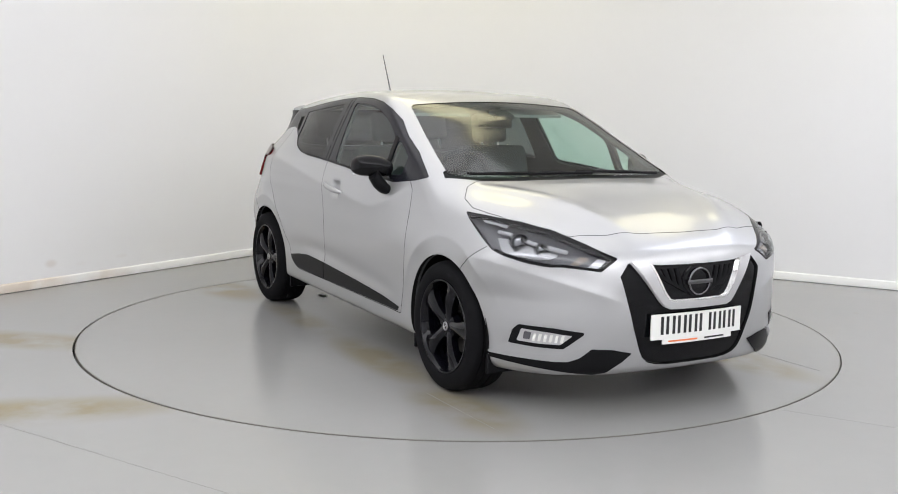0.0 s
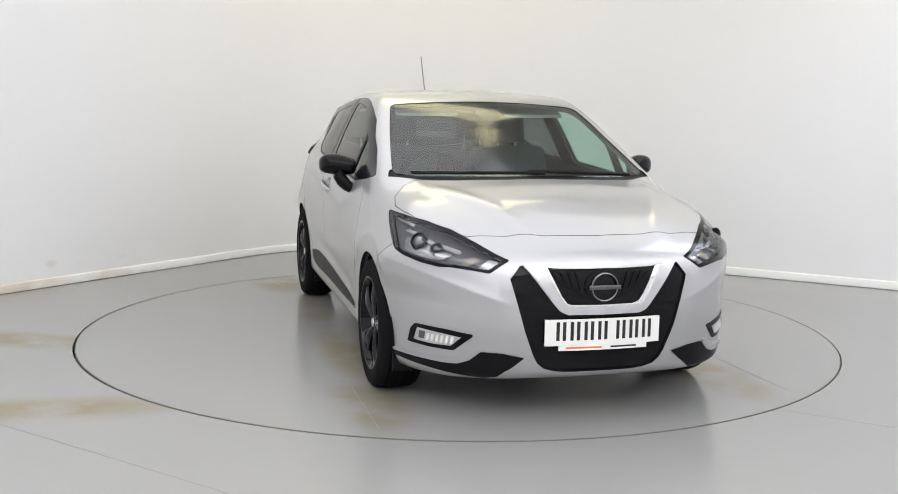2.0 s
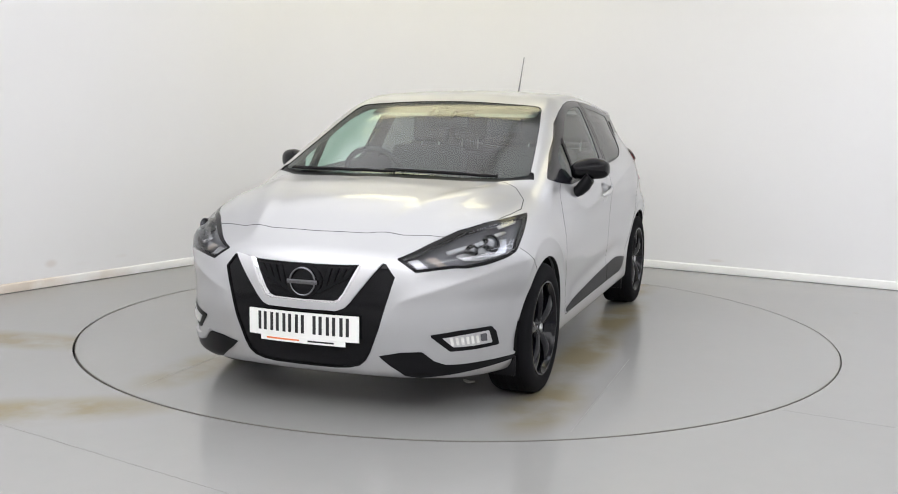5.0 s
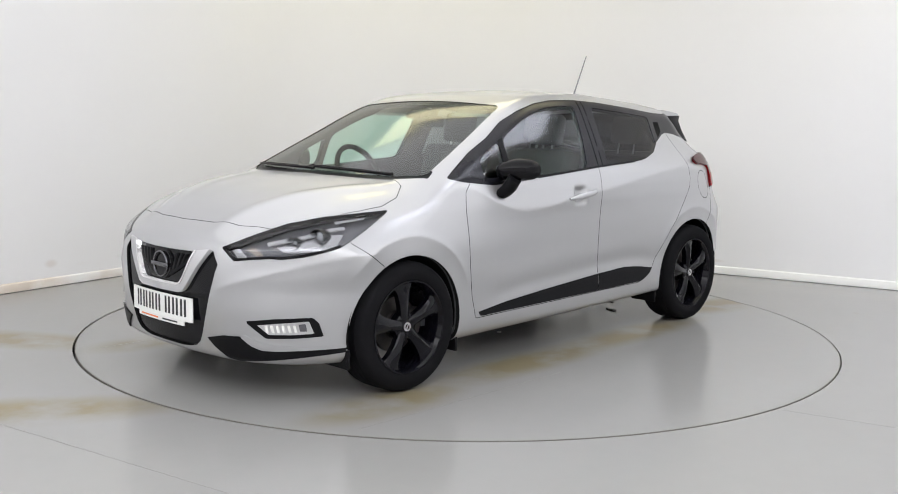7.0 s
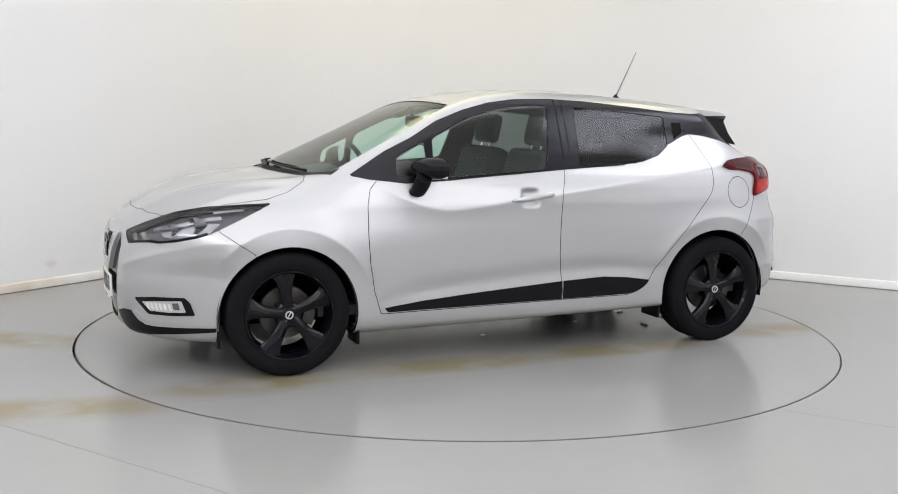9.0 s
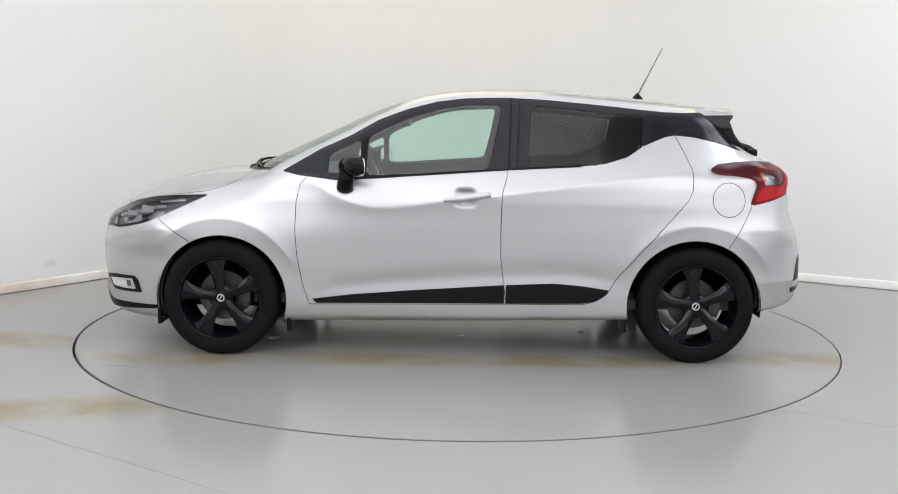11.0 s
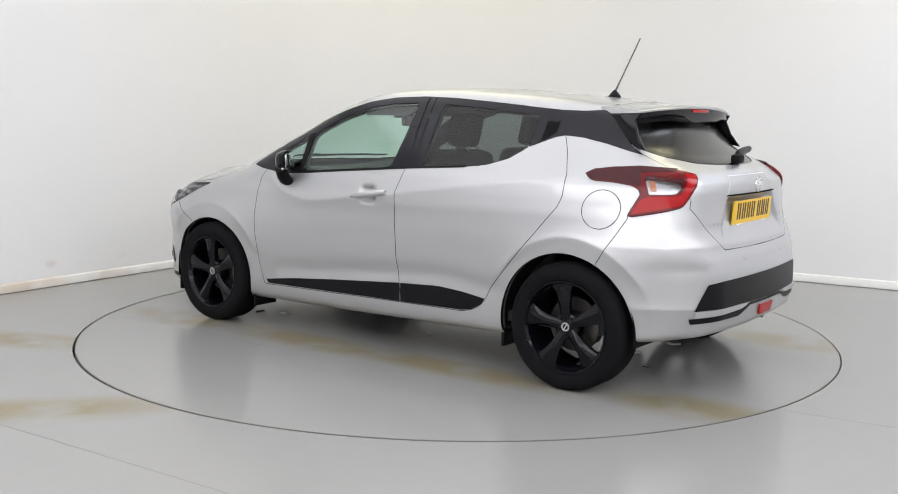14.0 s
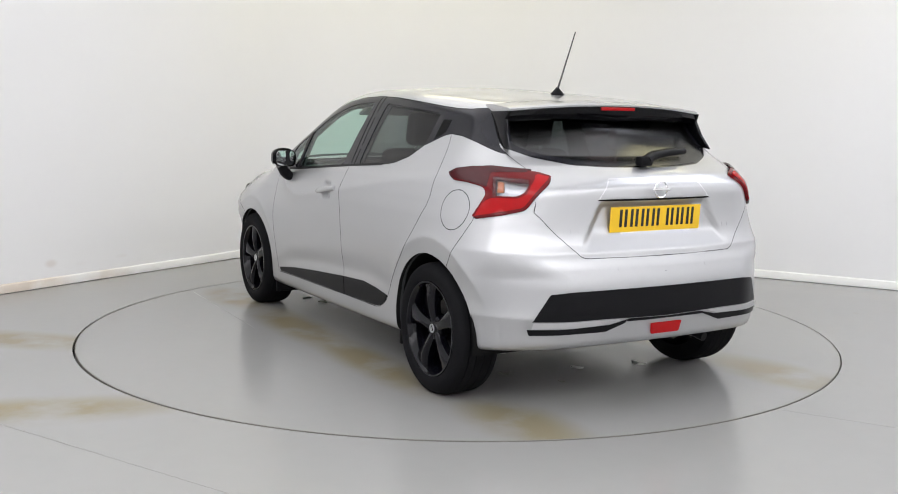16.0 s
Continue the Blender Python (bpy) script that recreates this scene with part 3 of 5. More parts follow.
TAILLAMP = chaikin([(0.256, 1.026), (0.296, 1.046), (0.375, 1.058), (0.467, 1.062), (0.563, 1.057), (0.668, 1.045), (0.726, 1.029), (0.717, 1.003), (0.673, 0.956), (0.632, 0.901), (0.614, 0.891),
                    (0.520, 0.869), (0.384, 0.843), (0.431, 0.919), (0.450, 0.950), (0.444, 0.970), (0.423, 0.986), (0.346, 1.000), (0.275, 1.003)], 1, 0.15)
TAIL_CLEAR = np.array([(0.476, 1.025), (0.646, 1.015), (0.621, 0.968), (0.590, 0.952), (0.484, 0.948)])
REAR_GLASS = chaikin([(-0.3, 1.40), (0.530, 1.36), (0.548, 1.333), (0.605, 1.156), (0.509, 1.111), (0.366, 1.081), (0.206, 1.072), (-0.3, 1.070)], 1, 0.1)
TAILGATE = np.array([(-0.3, 1.5), (0.53, 1.36), (0.609, 1.157), (0.593, 1.087), (0.580, 1.049), (0.619, 0.887), (0.546, 0.805), (0.436, 0.701), (0.414, 0.691), (0.180, 0.688), (-0.3, 0.688)])
FRONT_DOOR = np.array([(0.804, 0.960), (0.841, 0.920), (0.859, 0.831), (0.862, 0.680), (0.853, 0.557), (0.827, 0.403), (0.790, 0.284), (0.40, 0.290), (-0.058, 0.298), (-0.258, 0.302),
                       (-0.244, 0.401), (-0.225, 0.553), (-0.222, 0.706), (-0.225, 0.887), (-0.243, 0.951), (-0.259, 1.03), (0.4, 1.0)])
REAR_DOOR = np.array([(-0.259, 1.03), (-0.243, 0.951), (-0.225, 0.887), (-0.222, 0.706), (-0.225, 0.553), (-0.244, 0.401), (-0.258, 0.302), (-0.661, 0.307), (-0.72, 0.322), (-0.76, 0.342),
                      (-0.795, 0.372), (-0.836, 0.448), (-0.948, 0.580), (-1.088, 0.740), (-1.200, 0.872), (-1.221, 0.922), (-1.222, 1.023), (-1.176, 1.137), (-1.134, 1.22), (-0.7, 1.2)])
FRONT_BUMPER = np.array([(1.60, 0.73), (1.43, 0.614), (1.4, 0.55), (1.5, 0.1), (2.3, 0.1), (2.3, 0.79), (1.9, 0.81), (1.72, 0.80)])
REAR_BUMPER = np.array([(-1.545, 0.846), (-1.50, 0.761), (-1.445, 0.668), (-1.4, 0.6), (-1.45, 0.1), (-2.2, 0.1), (-2.2, 0.95), (-1.62, 0.95), (-1.60, 0.88)])
GRILLE = np.array([(-0.2, 0.664), (0.05, 0.664), (0.22, 0.667), (0.335, 0.681), (0.358, 0.677), (0.400, 0.625), (0.371, 0.522), (0.339, 0.409), (0.299, 0.305), (0.278, 0.268), (0.25, 0.245),
                   (0.205, 0.232), (0.144, 0.226), (-0.2, 0.225)])
# name, projection, outline, where it counts, material, one on each side, height over the skin, depth of its edge, label
PANELS = [
    ("arch", "side", ring(1.2575, 0.300, 0.345), lambda p: p[:, 1] > 0.35, None, True, 0, 0, ""),
    ("arch", "side", ring(-1.2500, 0.306, 0.352), lambda p: p[:, 1] > 0.35, None, True, 0, 0, ""),
    ("quarter_light", "side", GLASS_Q, lambda p: p[:, 1] > 0.4, "glass", True, -0.003, 0.004, "small triangular clear side pane"),
    ("front_door_window", "side", GLASS_F, lambda p: p[:, 1] > 0.4, "glass", True, -0.003, 0.004, "clear green-tinted side window"),
    ("rear_door_window", "side", GLASS_R, lambda p: p[:, 1] > 0.4, "privacy", True, -0.003, 0.004, "dark privacy-tinted side window"),
    ("windscreen", "top", SCREEN, lambda p: p[:, 2] > 0.9, "glass", False, -0.003, 0.004, "raked clear windscreen"),
    ("cowl", "top", COWL, lambda p: p[:, 2] > 0.85, "satin", False, -0.008, 0.012, "black plastic scuttle below the windscreen"),
    ("headlamp", "front_quarter", HEADLAMP, lambda p: (p[:, 0] > 1.1) & (p[:, 1] > 0.25), "lens", True, 0, 0.03, "swept-back headlamp behind a clear lens"),
    ("reversing_lens", "rear_quarter", TAIL_CLEAR, lambda p: p[:, 0] < -1.3, "lens", True, 0.012, 0.012, "clear reversing light lens"),
    ("tail_lamp", "rear_quarter", TAILLAMP, lambda p: p[:, 0] < -1.2, "red_mid", True, 0.014, 0.032, "red boomerang-shaped tail lamp"),
    ("rear_window", "rear", REAR_GLASS, lambda p: p[:, 0] < -1.36, "privacy_dark", False, -0.003, 0.006, "dark tinted rear window"),
    ("tailgate", "rear", TAILGATE, lambda p: p[:, 0] < -1.30, "paint", False, 0, 0.015, ""),
    ("window_surround", "side", BLACK_SIDE, lambda p: p[:, 1] > 0.4, "pillar", True, 0, 0.010, "gloss black window surround and pillars"),
    ("grille", "front", GRILLE, lambda p: p[:, 0] > 1.5, "gloss", False, -0.010, 0.02, "gloss black grille and lower intake"),
    ("fuel_flap", "side", ring(-1.415, 0.874, 0.089, 36), lambda p: p[:, 1] > 0.4, "paint", True, 0, 0.008, ""),
    ("bonnet", "top", BONNET, lambda p: p[:, 2] > 0.6, "paint", False, 0, 0.015, ""),
    ("front_door", "side", FRONT_DOOR, lambda p: p[:, 1] > 0.4, "paint", True, 0, 0.02, ""),
    ("rear_door", "side", REAR_DOOR, lambda p: p[:, 1] > 0.4, "paint", True, 0, 0.02, ""),
    ("front_bumper", "side", FRONT_BUMPER, lambda p: p[:, 0] > 1.2, "paint", False, 0, 0.015, ""),
    ("rear_bumper", "side", REAR_BUMPER, lambda p: p[:, 0] < -1.2, "paint", False, 0, 0.015, ""),
]


def skin_net(n_ring=520, n_len=320, n_cap=120):
    """Points on the skin: rings round a spine, with a fan over each end, and the quads between them."""
    x0, x1, zc = -1.25, 1.35, 0.62
    ang = (np.arange(n_ring) + 0.5) * 2 * np.pi / n_ring
    fan = [0.02, *range(1, n_cap)]
    rows = [(x0, -np.pi / 2 * (1 - k / n_cap)) for k in fan] + [(x, 0.0) for x in np.linspace(x0, x1, n_len)] + [(x1, np.pi / 2 * (1 - k / n_cap)) for k in fan[::-1]]
    eye, way = [], []
    for x, e in rows:
        eye.append(np.stack([np.full(n_ring, x), np.zeros(n_ring), np.full(n_ring, zc)], -1))
        way.append(np.stack([np.full(n_ring, np.sin(e)), np.cos(e) * np.sin(ang), np.cos(e) * np.cos(ang)], -1))
    P = along(np.concatenate(eye), np.concatenate(way), 0.0, 1.6, 22)
    n = len(rows)
    i, j = np.meshgrid(np.arange(n - 1), np.arange(n_ring), indexing="ij")
    k = (j + 1) % n_ring
    Q = np.stack([i * n_ring + k, i * n_ring + j, (i + 1) * n_ring + j, (i + 1) * n_ring + k], -1).reshape(-1, 4)
    caps = [np.arange(n_ring), (n - 1) * n_ring + np.arange(n_ring)[::-1]]
    return P, Q, caps


def cut_net(P, Q):
    """Gives each quad the number of its panel, and draws the points between panels onto the outlines."""
    fold = P * np.array([1, 0, 1]) + np.abs(P) * np.array([0, 1, 0])
    mid = fold[Q].mean(1)
    label = np.full(len(Q), len(PANELS))
    for n, (name, kind, poly, where, *_rest) in enumerate(PANELS):
        d, e1, e2 = basis(kind)
        free = (label == len(PANELS)) & where(mid)
        idx = np.flatnonzero(free)
        label[idx[inside(poly, mid[idx] @ e1, mid[idx] @ e2)]] = n
    flap = [n for n, p in enumerate(PANELS) if p[0] == "fuel_flap"][0]
    label[(label == flap) & (P[Q].mean(1)[:, 1] < 0)] = len(PANELS)
    low, high = np.full(len(P), 999), np.full(len(P), -1)
    for c in range(4):
        np.minimum.at(low, Q[:, c], label)
        np.maximum.at(high, Q[:, c], label)
    for n, (name, kind, poly, *_rest) in enumerate(PANELS):
        idx = np.flatnonzero((low == n) & (high > n))
        if not len(idx):
            continue
        d, e1, e2 = basis(kind)
        a, b = fold[idx] @ e1, fold[idx] @ e2
        qa, qb, dist = nearest(poly, a, b)
        near = dist < 0.03
        idx, a, b, qa, qb = idx[near], a[near], b[near], qa[near], qb[near]
        q = settle(fold[idx] + (qa - a)[:, None] * e1 + (qb - b)[:, None] * e2, d)
        ok = np.linalg.norm(q - fold[idx], axis=1) < 0.06
        fold[idx[ok]] = q[ok]
    fold[:, 1] *= np.where(P[:, 1] < 0, -1, 1)
    return fold, label


def sheet(name, P, N, Q, mat, parent, lift=0.0, gap=0.0016, depth=0.01, label="", edge_dark=False):
    """One panel: a piece of the net with a turned-in edge, smooth by the skin's own normals."""
    used, inv = np.unique(Q, return_inverse=True)
    Q = inv.reshape(-1, 4)
    p, n = P[used], N[used]
    e = np.concatenate([Q[:, [i, (i + 1) % 4]] for i in range(4)])
    key = np.sort(e, 1)
    _, first, count = np.unique(key, axis=0, return_index=True, return_counts=True)
    rim = e[first[count == 1]]
    inward = np.zeros_like(p)
    mid = p[Q].mean(1)
    for c in range(4):
        np.add.at(inward, Q[:, c], mid - p[Q[:, c]])
    edge = np.unique(rim)
    way = inward[edge]
    way /= np.maximum(np.linalg.norm(way, axis=1, keepdims=True), 1e-6)
    p = p + n * lift
    p[edge] += way * gap
    deep = {v: len(p) + i for i, v in enumerate(edge.tolist())}
    verts = np.concatenate([p, p[edge] - n[edge] * depth])
    norms = np.concatenate([n, n[edge]])
    faces = Q.tolist() + [[b, a, deep[a], deep[b]] for a, b in rim.tolist()]
    me = bpy.data.meshes.new(name)
    me.from_pydata(verts.tolist(), [], faces)
    me.polygons.foreach_set("use_smooth", [True] * len(me.polygons))
    me.normals_split_custom_set_from_vertices(norms.tolist())
    me.materials.append(mat)
    if edge_dark:
        me.materials.append(M["dark"])
        me.polygons.foreach_set("material_index", [0] * len(Q) + [1] * len(rim))
    ob = new(name, me)
    ob.parent = parent
    return tagged(ob, label=label)


def overlay(name, kind, poly, mat, parent, lift=0.003, thick=0.004, res=0.012, sides=(1, -1), label="", limit=None):
    """A piece that follows the skin inside an outline, standing lift above it, once for each side named."""
    poly = np.array(poly, float)
    d, e1, e2 = basis(kind)
    lo, hi = poly.min(0), poly.max(0)
    na, nb = (max(3, int(math.ceil((hi[i] - lo[i]) / res)) + 1) for i in (0, 1))
    ga, gb = np.meshgrid(np.linspace(lo[0], hi[0], na), np.linspace(lo[1], hi[1], nb), indexing="ij")
    a, b = ga.ravel(), gb.ravel()
    i, j = np.meshgrid(np.arange(na - 1), np.arange(nb - 1), indexing="ij")
    Q = np.stack([i * nb + j, (i + 1) * nb + j, (i + 1) * nb + j + 1, i * nb + j + 1], -1).reshape(-1, 4)
    Q = Q[inside(poly, a[Q].mean(1), b[Q].mean(1))]
    if not len(Q):
        return []
    e = np.concatenate([Q[:, [k, (k + 1) % 4]] for k in range(4)])
    _, first, count = np.unique(np.sort(e, 1), axis=0, return_index=True, return_counts=True)
    edge = np.unique(e[first[count == 1]])
    a[edge], b[edge], _ = nearest(poly, a[edge], b[edge])
    used, inv = np.unique(Q, return_inverse=True)
    Q = inv.reshape(-1, 4)
    flat = a[used][:, None] * e1 + b[used][:, None] * e2
    if kind in ("front", "rear", "top"):
        p = along(flat + np.where(kind == "top", 0.5, 0.0) * d, d, 0.0, 2.6)
    else:
        p = along(flat, d, 0.0, 2.6)
    n = normals(p)
    made = []
    for s in sides:
        m = np.array([1, s, 1])
        q, k = p * m, n * m
        test = np.cross(q[Q[0, 1]] - q[Q[0, 0]], q[Q[0, 2]] - q[Q[0, 0]]) @ k[Q[0, 0]] < 0
        made.append(sheet(name, q, k, Q[:, ::-1] if test else Q, mat, parent, lift, 0.0, thick, label))
    return made


def car_body(car):
    P, Q, caps = skin_net()
    P, label = cut_net(P, Q)
    N = normals(P)
    mid_y = P[Q].mean(1)[:, 1]
    made = {}
    for n, (name, kind, poly, where, mat, pair, lift, depth, text) in enumerate(PANELS):
        if mat is None:
            continue
        for s in ((1, -1) if pair else (0,)):
            pick = Q[(label == n) & ((s == 0) | (mid_y * s > 0))]
            if len(pick):
                made[name, s] = sheet(name, P, N, pick, M[mat], car, lift, 0.0019, depth, text, mat == "paint")
    rest = Q[label == len(PANELS)]
    made["body", 0] = sheet("body", P, N, rest, M["paint"], car, 0.0, 0.0019, 0.02, "silver painted roof, wings and sills", True)
    see = [n for n, p in enumerate(PANELS) if p[0] in ("arch", "quarter_light", "front_door_window", "rear_door_window", "windscreen", "rear_window", "headlamp")]
    solid = Q[~np.isin(label, see)]
    made["lining", 0] = sheet("lining", P, N, solid[:, ::-1], M["trim"], car, -0.032, 0.0, -0.012, "dark grey cabin lining")
    return made


car = thing("car", "silver five-door hatchback car with black alloy wheels", "car")
PARTS = car_body(car)


# ---- wheels ----
def wheel(x, side, turn):
    """A black five-spoke alloy wheel with tyre; its outer face looks along +y."""
    spin = pose(0, 0, 0, 0, turn, 0)
    bm = bmesh.new()
    lathe(bm, [(0.224, 0.100), (0.222, 0.104), (0.214, 0.103), (0.209, 0.094), (0.200, 0.080), (0.192, 0.02), (0.190, -0.09), (0.222, -0.10), (0.224, -0.095), (0.205, -0.02), (0.212, 0.08)], 72, closed=True)
    w = part("wheel", bm, M["alloy"], car, "gloss black five-spoke alloy wheel")
    w.matrix_basis = pose(x, side * 0.742, 0.308, 0, 0, 0 if side > 0 else 180)
    bm = bmesh.new()
    tread = [(0.220, 0.098), (0.236, 0.107), (0.262, 0.1085), (0.285, 0.104), (0.298, 0.094), (0.3045, 0.080)]
    for k, h in enumerate((0.062, 0.058, 0.022, 0.018, -0.018, -0.022, -0.058, -0.062)):
        tread.append((0.308, h))
        if k % 2 == 0 and k < 7:
            tread.append((0.301, h - 0.0005)), tread.append((0.301, h - 0.0035))
    tread += [(0.3045, -0.080), (0.298, -0.094), (0.262, -0.106), (0.220, -0.098)]
    lathe(bm, tread, 72)
    part("tyre", bm, M["rubber"], w, "black low-profile tyre")
    for k in range(5):
        bm = bmesh.new()
        rows = []
        for r, half, out, ridge in ((0.030, 0.028, 0.078, 0.003), (0.065, 0.025, 0.083, 0.006), (0.105, 0.028, 0.087, 0.009), (0.145, 0.035, 0.088, 0.010), (0.178, 0.045, 0.087, 0.008), (0.196, 0.058, 0.087, 0.005), (0.207, 0.078, 0.089, 0.002)):
            tw = 0.004 * (r / 0.2) ** 2
            rows.append([bm.verts.new(v) for v in ((r, out - 0.040, -half * 0.9 + tw), (r, out - 0.006, -half + tw), (r, out, -half * 0.72 + tw), (r, out + ridge, tw - half * 0.30),
                                                    (r, out + ridge * 0.9, tw + half * 0.05), (r, out, half * 0.72 + tw), (r, out - 0.006, half + tw), (r, out - 0.040, half * 0.9 + tw))])
        for a, b in zip(rows, rows[1:]):
            for i in range(8):
                bm.faces.new((a[i], a[(i + 1) % 8], b[(i + 1) % 8], b[i]))
        bm.faces.new(rows[0]), bm.faces.new(rows[-1][::-1])
        bmesh.ops.recalc_face_normals(bm, faces=bm.faces[:])
        s = part("spoke", bm, M["alloy"], w)
        s.matrix_basis = pose(0, 0, 0, 0, 72 * k + turn, 0)
    bm = bmesh.new()
    lathe(bm, [(0.0, 0.082), (0.022, 0.082), (0.028, 0.080), (0.055, 0.076), (0.064, 0.070), (0.066, 0.03), (0.0, 0.03)], 40)
    part("hub", bm, M["alloy"], w)
    bm = bmesh.new()
    lathe(bm, [(0.0, 0.0845), (0.0225, 0.0835), (0.0225, 0.078), (0, 0.078)], 32)
    part("centre_cap", bm, M["gloss"], w, "black wheel centre cap")
    bm = bmesh.new()
    lathe(bm, [(0.014, 0.083), (0.0145, 0.0875), (0.0205, 0.0875), (0.0215, 0.083)], 32)
    part("cap_ring", bm, M["satin_metal"], w, "silver ring on the centre cap")
    bm = bmesh.new()
    box(bm, 0, 0.086, 0, 0.034, 0.003, 0.005, bevel=0.001)
    part("cap_bar", bm, M["satin_metal"], w).matrix_basis = spin
    for k in range(5):
        a = radians(72 * k + 36 - turn)
        bm = bmesh.new()
        lathe(bm, [(0, 0.079), (0.006, 0.079), (0.009, 0.075), (0.009, 0.06), (0, 0.06)], 6)
        bmesh.ops.translate(bm, verts=bm.verts[:], vec=(0.045 * math.cos(a), 0, 0.045 * math.sin(a)))
        part("wheel_nut", bm, M["satin"], w)
    bm = bmesh.new()
    lathe(bm, [(0.0, 0.012), (0.06, 0.012), (0.068, 0.0), (0.132, 0.0), (0.134, -0.004), (0.134, -0.02), (0.0, -0.02)], 48)
    part("brake_disc", bm, M["disc"], w, "grey steel brake disc")
    bm = bmesh.new()
    prism(bm, [(0.145 * math.cos(radians(a)), 0.145 * math.sin(radians(a))) for a in range(150, 211, 12)] + [(0.085 * math.cos(radians(a)), 0.085 * math.sin(radians(a))) for a in range(210, 149, -12)], -0.025, 0.03, 0.006, pose(0, 0, 0, 90, 0, 0))
    c = part("brake_caliper", bm, M["disc"], w, "cast metal brake caliper")
    return w


wheel(FRONT_HUB, 1, 62), wheel(REAR_HUB, 1, 62), wheel(FRONT_HUB, -1, 40), wheel(REAR_HUB, -1, 40)


def wheel_well(x, side, r):
    bm = bmesh.new()
    prof = [(r, 0.812), (r + 0.004, 0.77), (r + 0.006, 0.60), (r, 0.52), (0.0, 0.52)]
    n, rows = 40, []
    for k in range(n + 1):
        a = radians(-9 + 198 * k / n)
        rows.append([bm.verts.new((x + q * math.cos(a), side * h, 0.305 + q * math.sin(a))) for q, h in prof])
    for a, b in zip(rows, rows[1:]):
        for i in range(len(prof) - 1):
            bm.faces.new((a[i], a[i + 1], b[i + 1], b[i]))
    bmesh.ops.remove_doubles(bm, verts=bm.verts[:], dist=1e-5)
    part("wheel_arch_liner", bm, M["dark"], car, "black wheel arch liner")


for hx, r in ((1.2575, 0.352), (-1.25, 0.359)):
    for sd in (1, -1):
        wheel_well(hx, sd, r)
for sd in (1, -1):
    for hx, zz in ((1.60, 0.20), (0.905, 0.175), (-0.895, 0.20)):
        bm = bmesh.new()
        box(bm, hx, sd * 0.72, zz, 0.018, 0.17, 0.09, bevel=0.006)
        part("mud_flap", bm, M["satin"], car, "short black deflector by the wheel")


# ---- trims that lie on the skin ----
SILL_TRIM = [(0.772, 0.314), (0.753, 0.291), (0.40, 0.296), (-0.058, 0.303), (-0.40, 0.308), (-0.66, 0.313), (-0.720, 0.324), (-0.779, 0.357), (-0.799, 0.387), (-0.658, 0.407), (-0.508, 0.418), (-0.237, 0.404),
             (0.249, 0.368), (0.556, 0.341)]


def clip_outline(poly, x, keep):
    """The part of an outline with the first coordinate above (keep=1) or below (-1) x."""
    out = []
    for (x0, z0), (x1, z1) in zip(poly, poly[1:] + poly[:1]):
        if (x0 - x) * keep >= 0:
            out.append((x0, z0))
        if (x0 - x) * (x1 - x) < 0:
            out.append((x, z0 + (z1 - z0) * (x - x0) / (x1 - x0)))
    return out


overlay("sill_trim", "side", clip_outline(SILL_TRIM, -0.247, 1), M["satin"], car, 0.004, 0.006, 0.014, label="black lower door trim")
overlay("sill_trim", "side", clip_outline(SILL_TRIM, -0.255, -1), M["satin"], car, 0.004, 0.006, 0.014, label="black lower door trim")
overlay("pillar_vent", "side", [(-1.030, 1.271), (-1.097, 1.269), (-1.089, 1.212), (-1.019, 1.173)], M["dark"], car, 0.001, 0.004, 0.01, label="recessed rear door grip in the black pillar")
for x0, x1, z0 in ((-0.262, -0.256, 1.02), (-0.305, -0.300, 1.02)):
    overlay("pillar_joint", "side", [(x0, z0), (x1, z0), (x1 - 0.012, 1.385), (x0 - 0.012, 1.385)], M["dark"], car, 0.0006, 0.002, 0.006)
overlay("belt_seal", "side", [(0.66, 0.944), (0.65, 0.956), (0.257, 0.983), (-0.253, 1.020), (-0.64, 1.043), (-0.64, 1.033), (-0.253, 1.010), (0.257, 0.971)], M["satin"], car, 0.003, 0.004, 0.008, label="black rubber window seal")
overlay("quarter_post", "side", [(0.524, 1.168), (0.484, 1.182), (0.500, 0.968), (0.528, 0.968)], M["satin"], car, 0.002, 0.004, 0.008)
overlay("front_reflector_strip", "front_quarter", [(-0.709, 0.20), (-0.509, 0.205), (-0.509, 0.209), (-0.709, 0.204)], M["paint"], car, 0.002, 0.003, 0.01)

FOG = [(-0.853, 0.386), (-0.723, 0.400), (-0.560, 0.404), (-0.534, 0.380), (-0.515, 0.318), (-0.636, 0.312), (-0.758, 0.312)]
FOG_LENS = [(-0.794, 0.372), (-0.709, 0.380), (-0.575, 0.388), (-0.554, 0.333), (-0.649, 0.329), (-0.746, 0.331)]
CANARD = [(-1.040, 0.293), (-0.961, 0.312), (-0.876, 0.315), (-0.825, 0.274), (-0.777, 0.256), (-0.713, 0.253), (-0.426, 0.258), (-0.429, 0.240), (-0.620, 0.224), (-0.769, 0.212), (-0.878, 0.204), (-0.936, 0.214), (-0.999, 0.256)]
overlay("fog_lamp_surround", "front_quarter", FOG, M["satin"], car, 0.004, 0.008, 0.01, label="black fog lamp surround")
overlay("fog_lamp", "front_quarter", FOG_LENS, M["satin_metal"], car, 0.006, 0.006, 0.008, label="clear ribbed fog lamp")
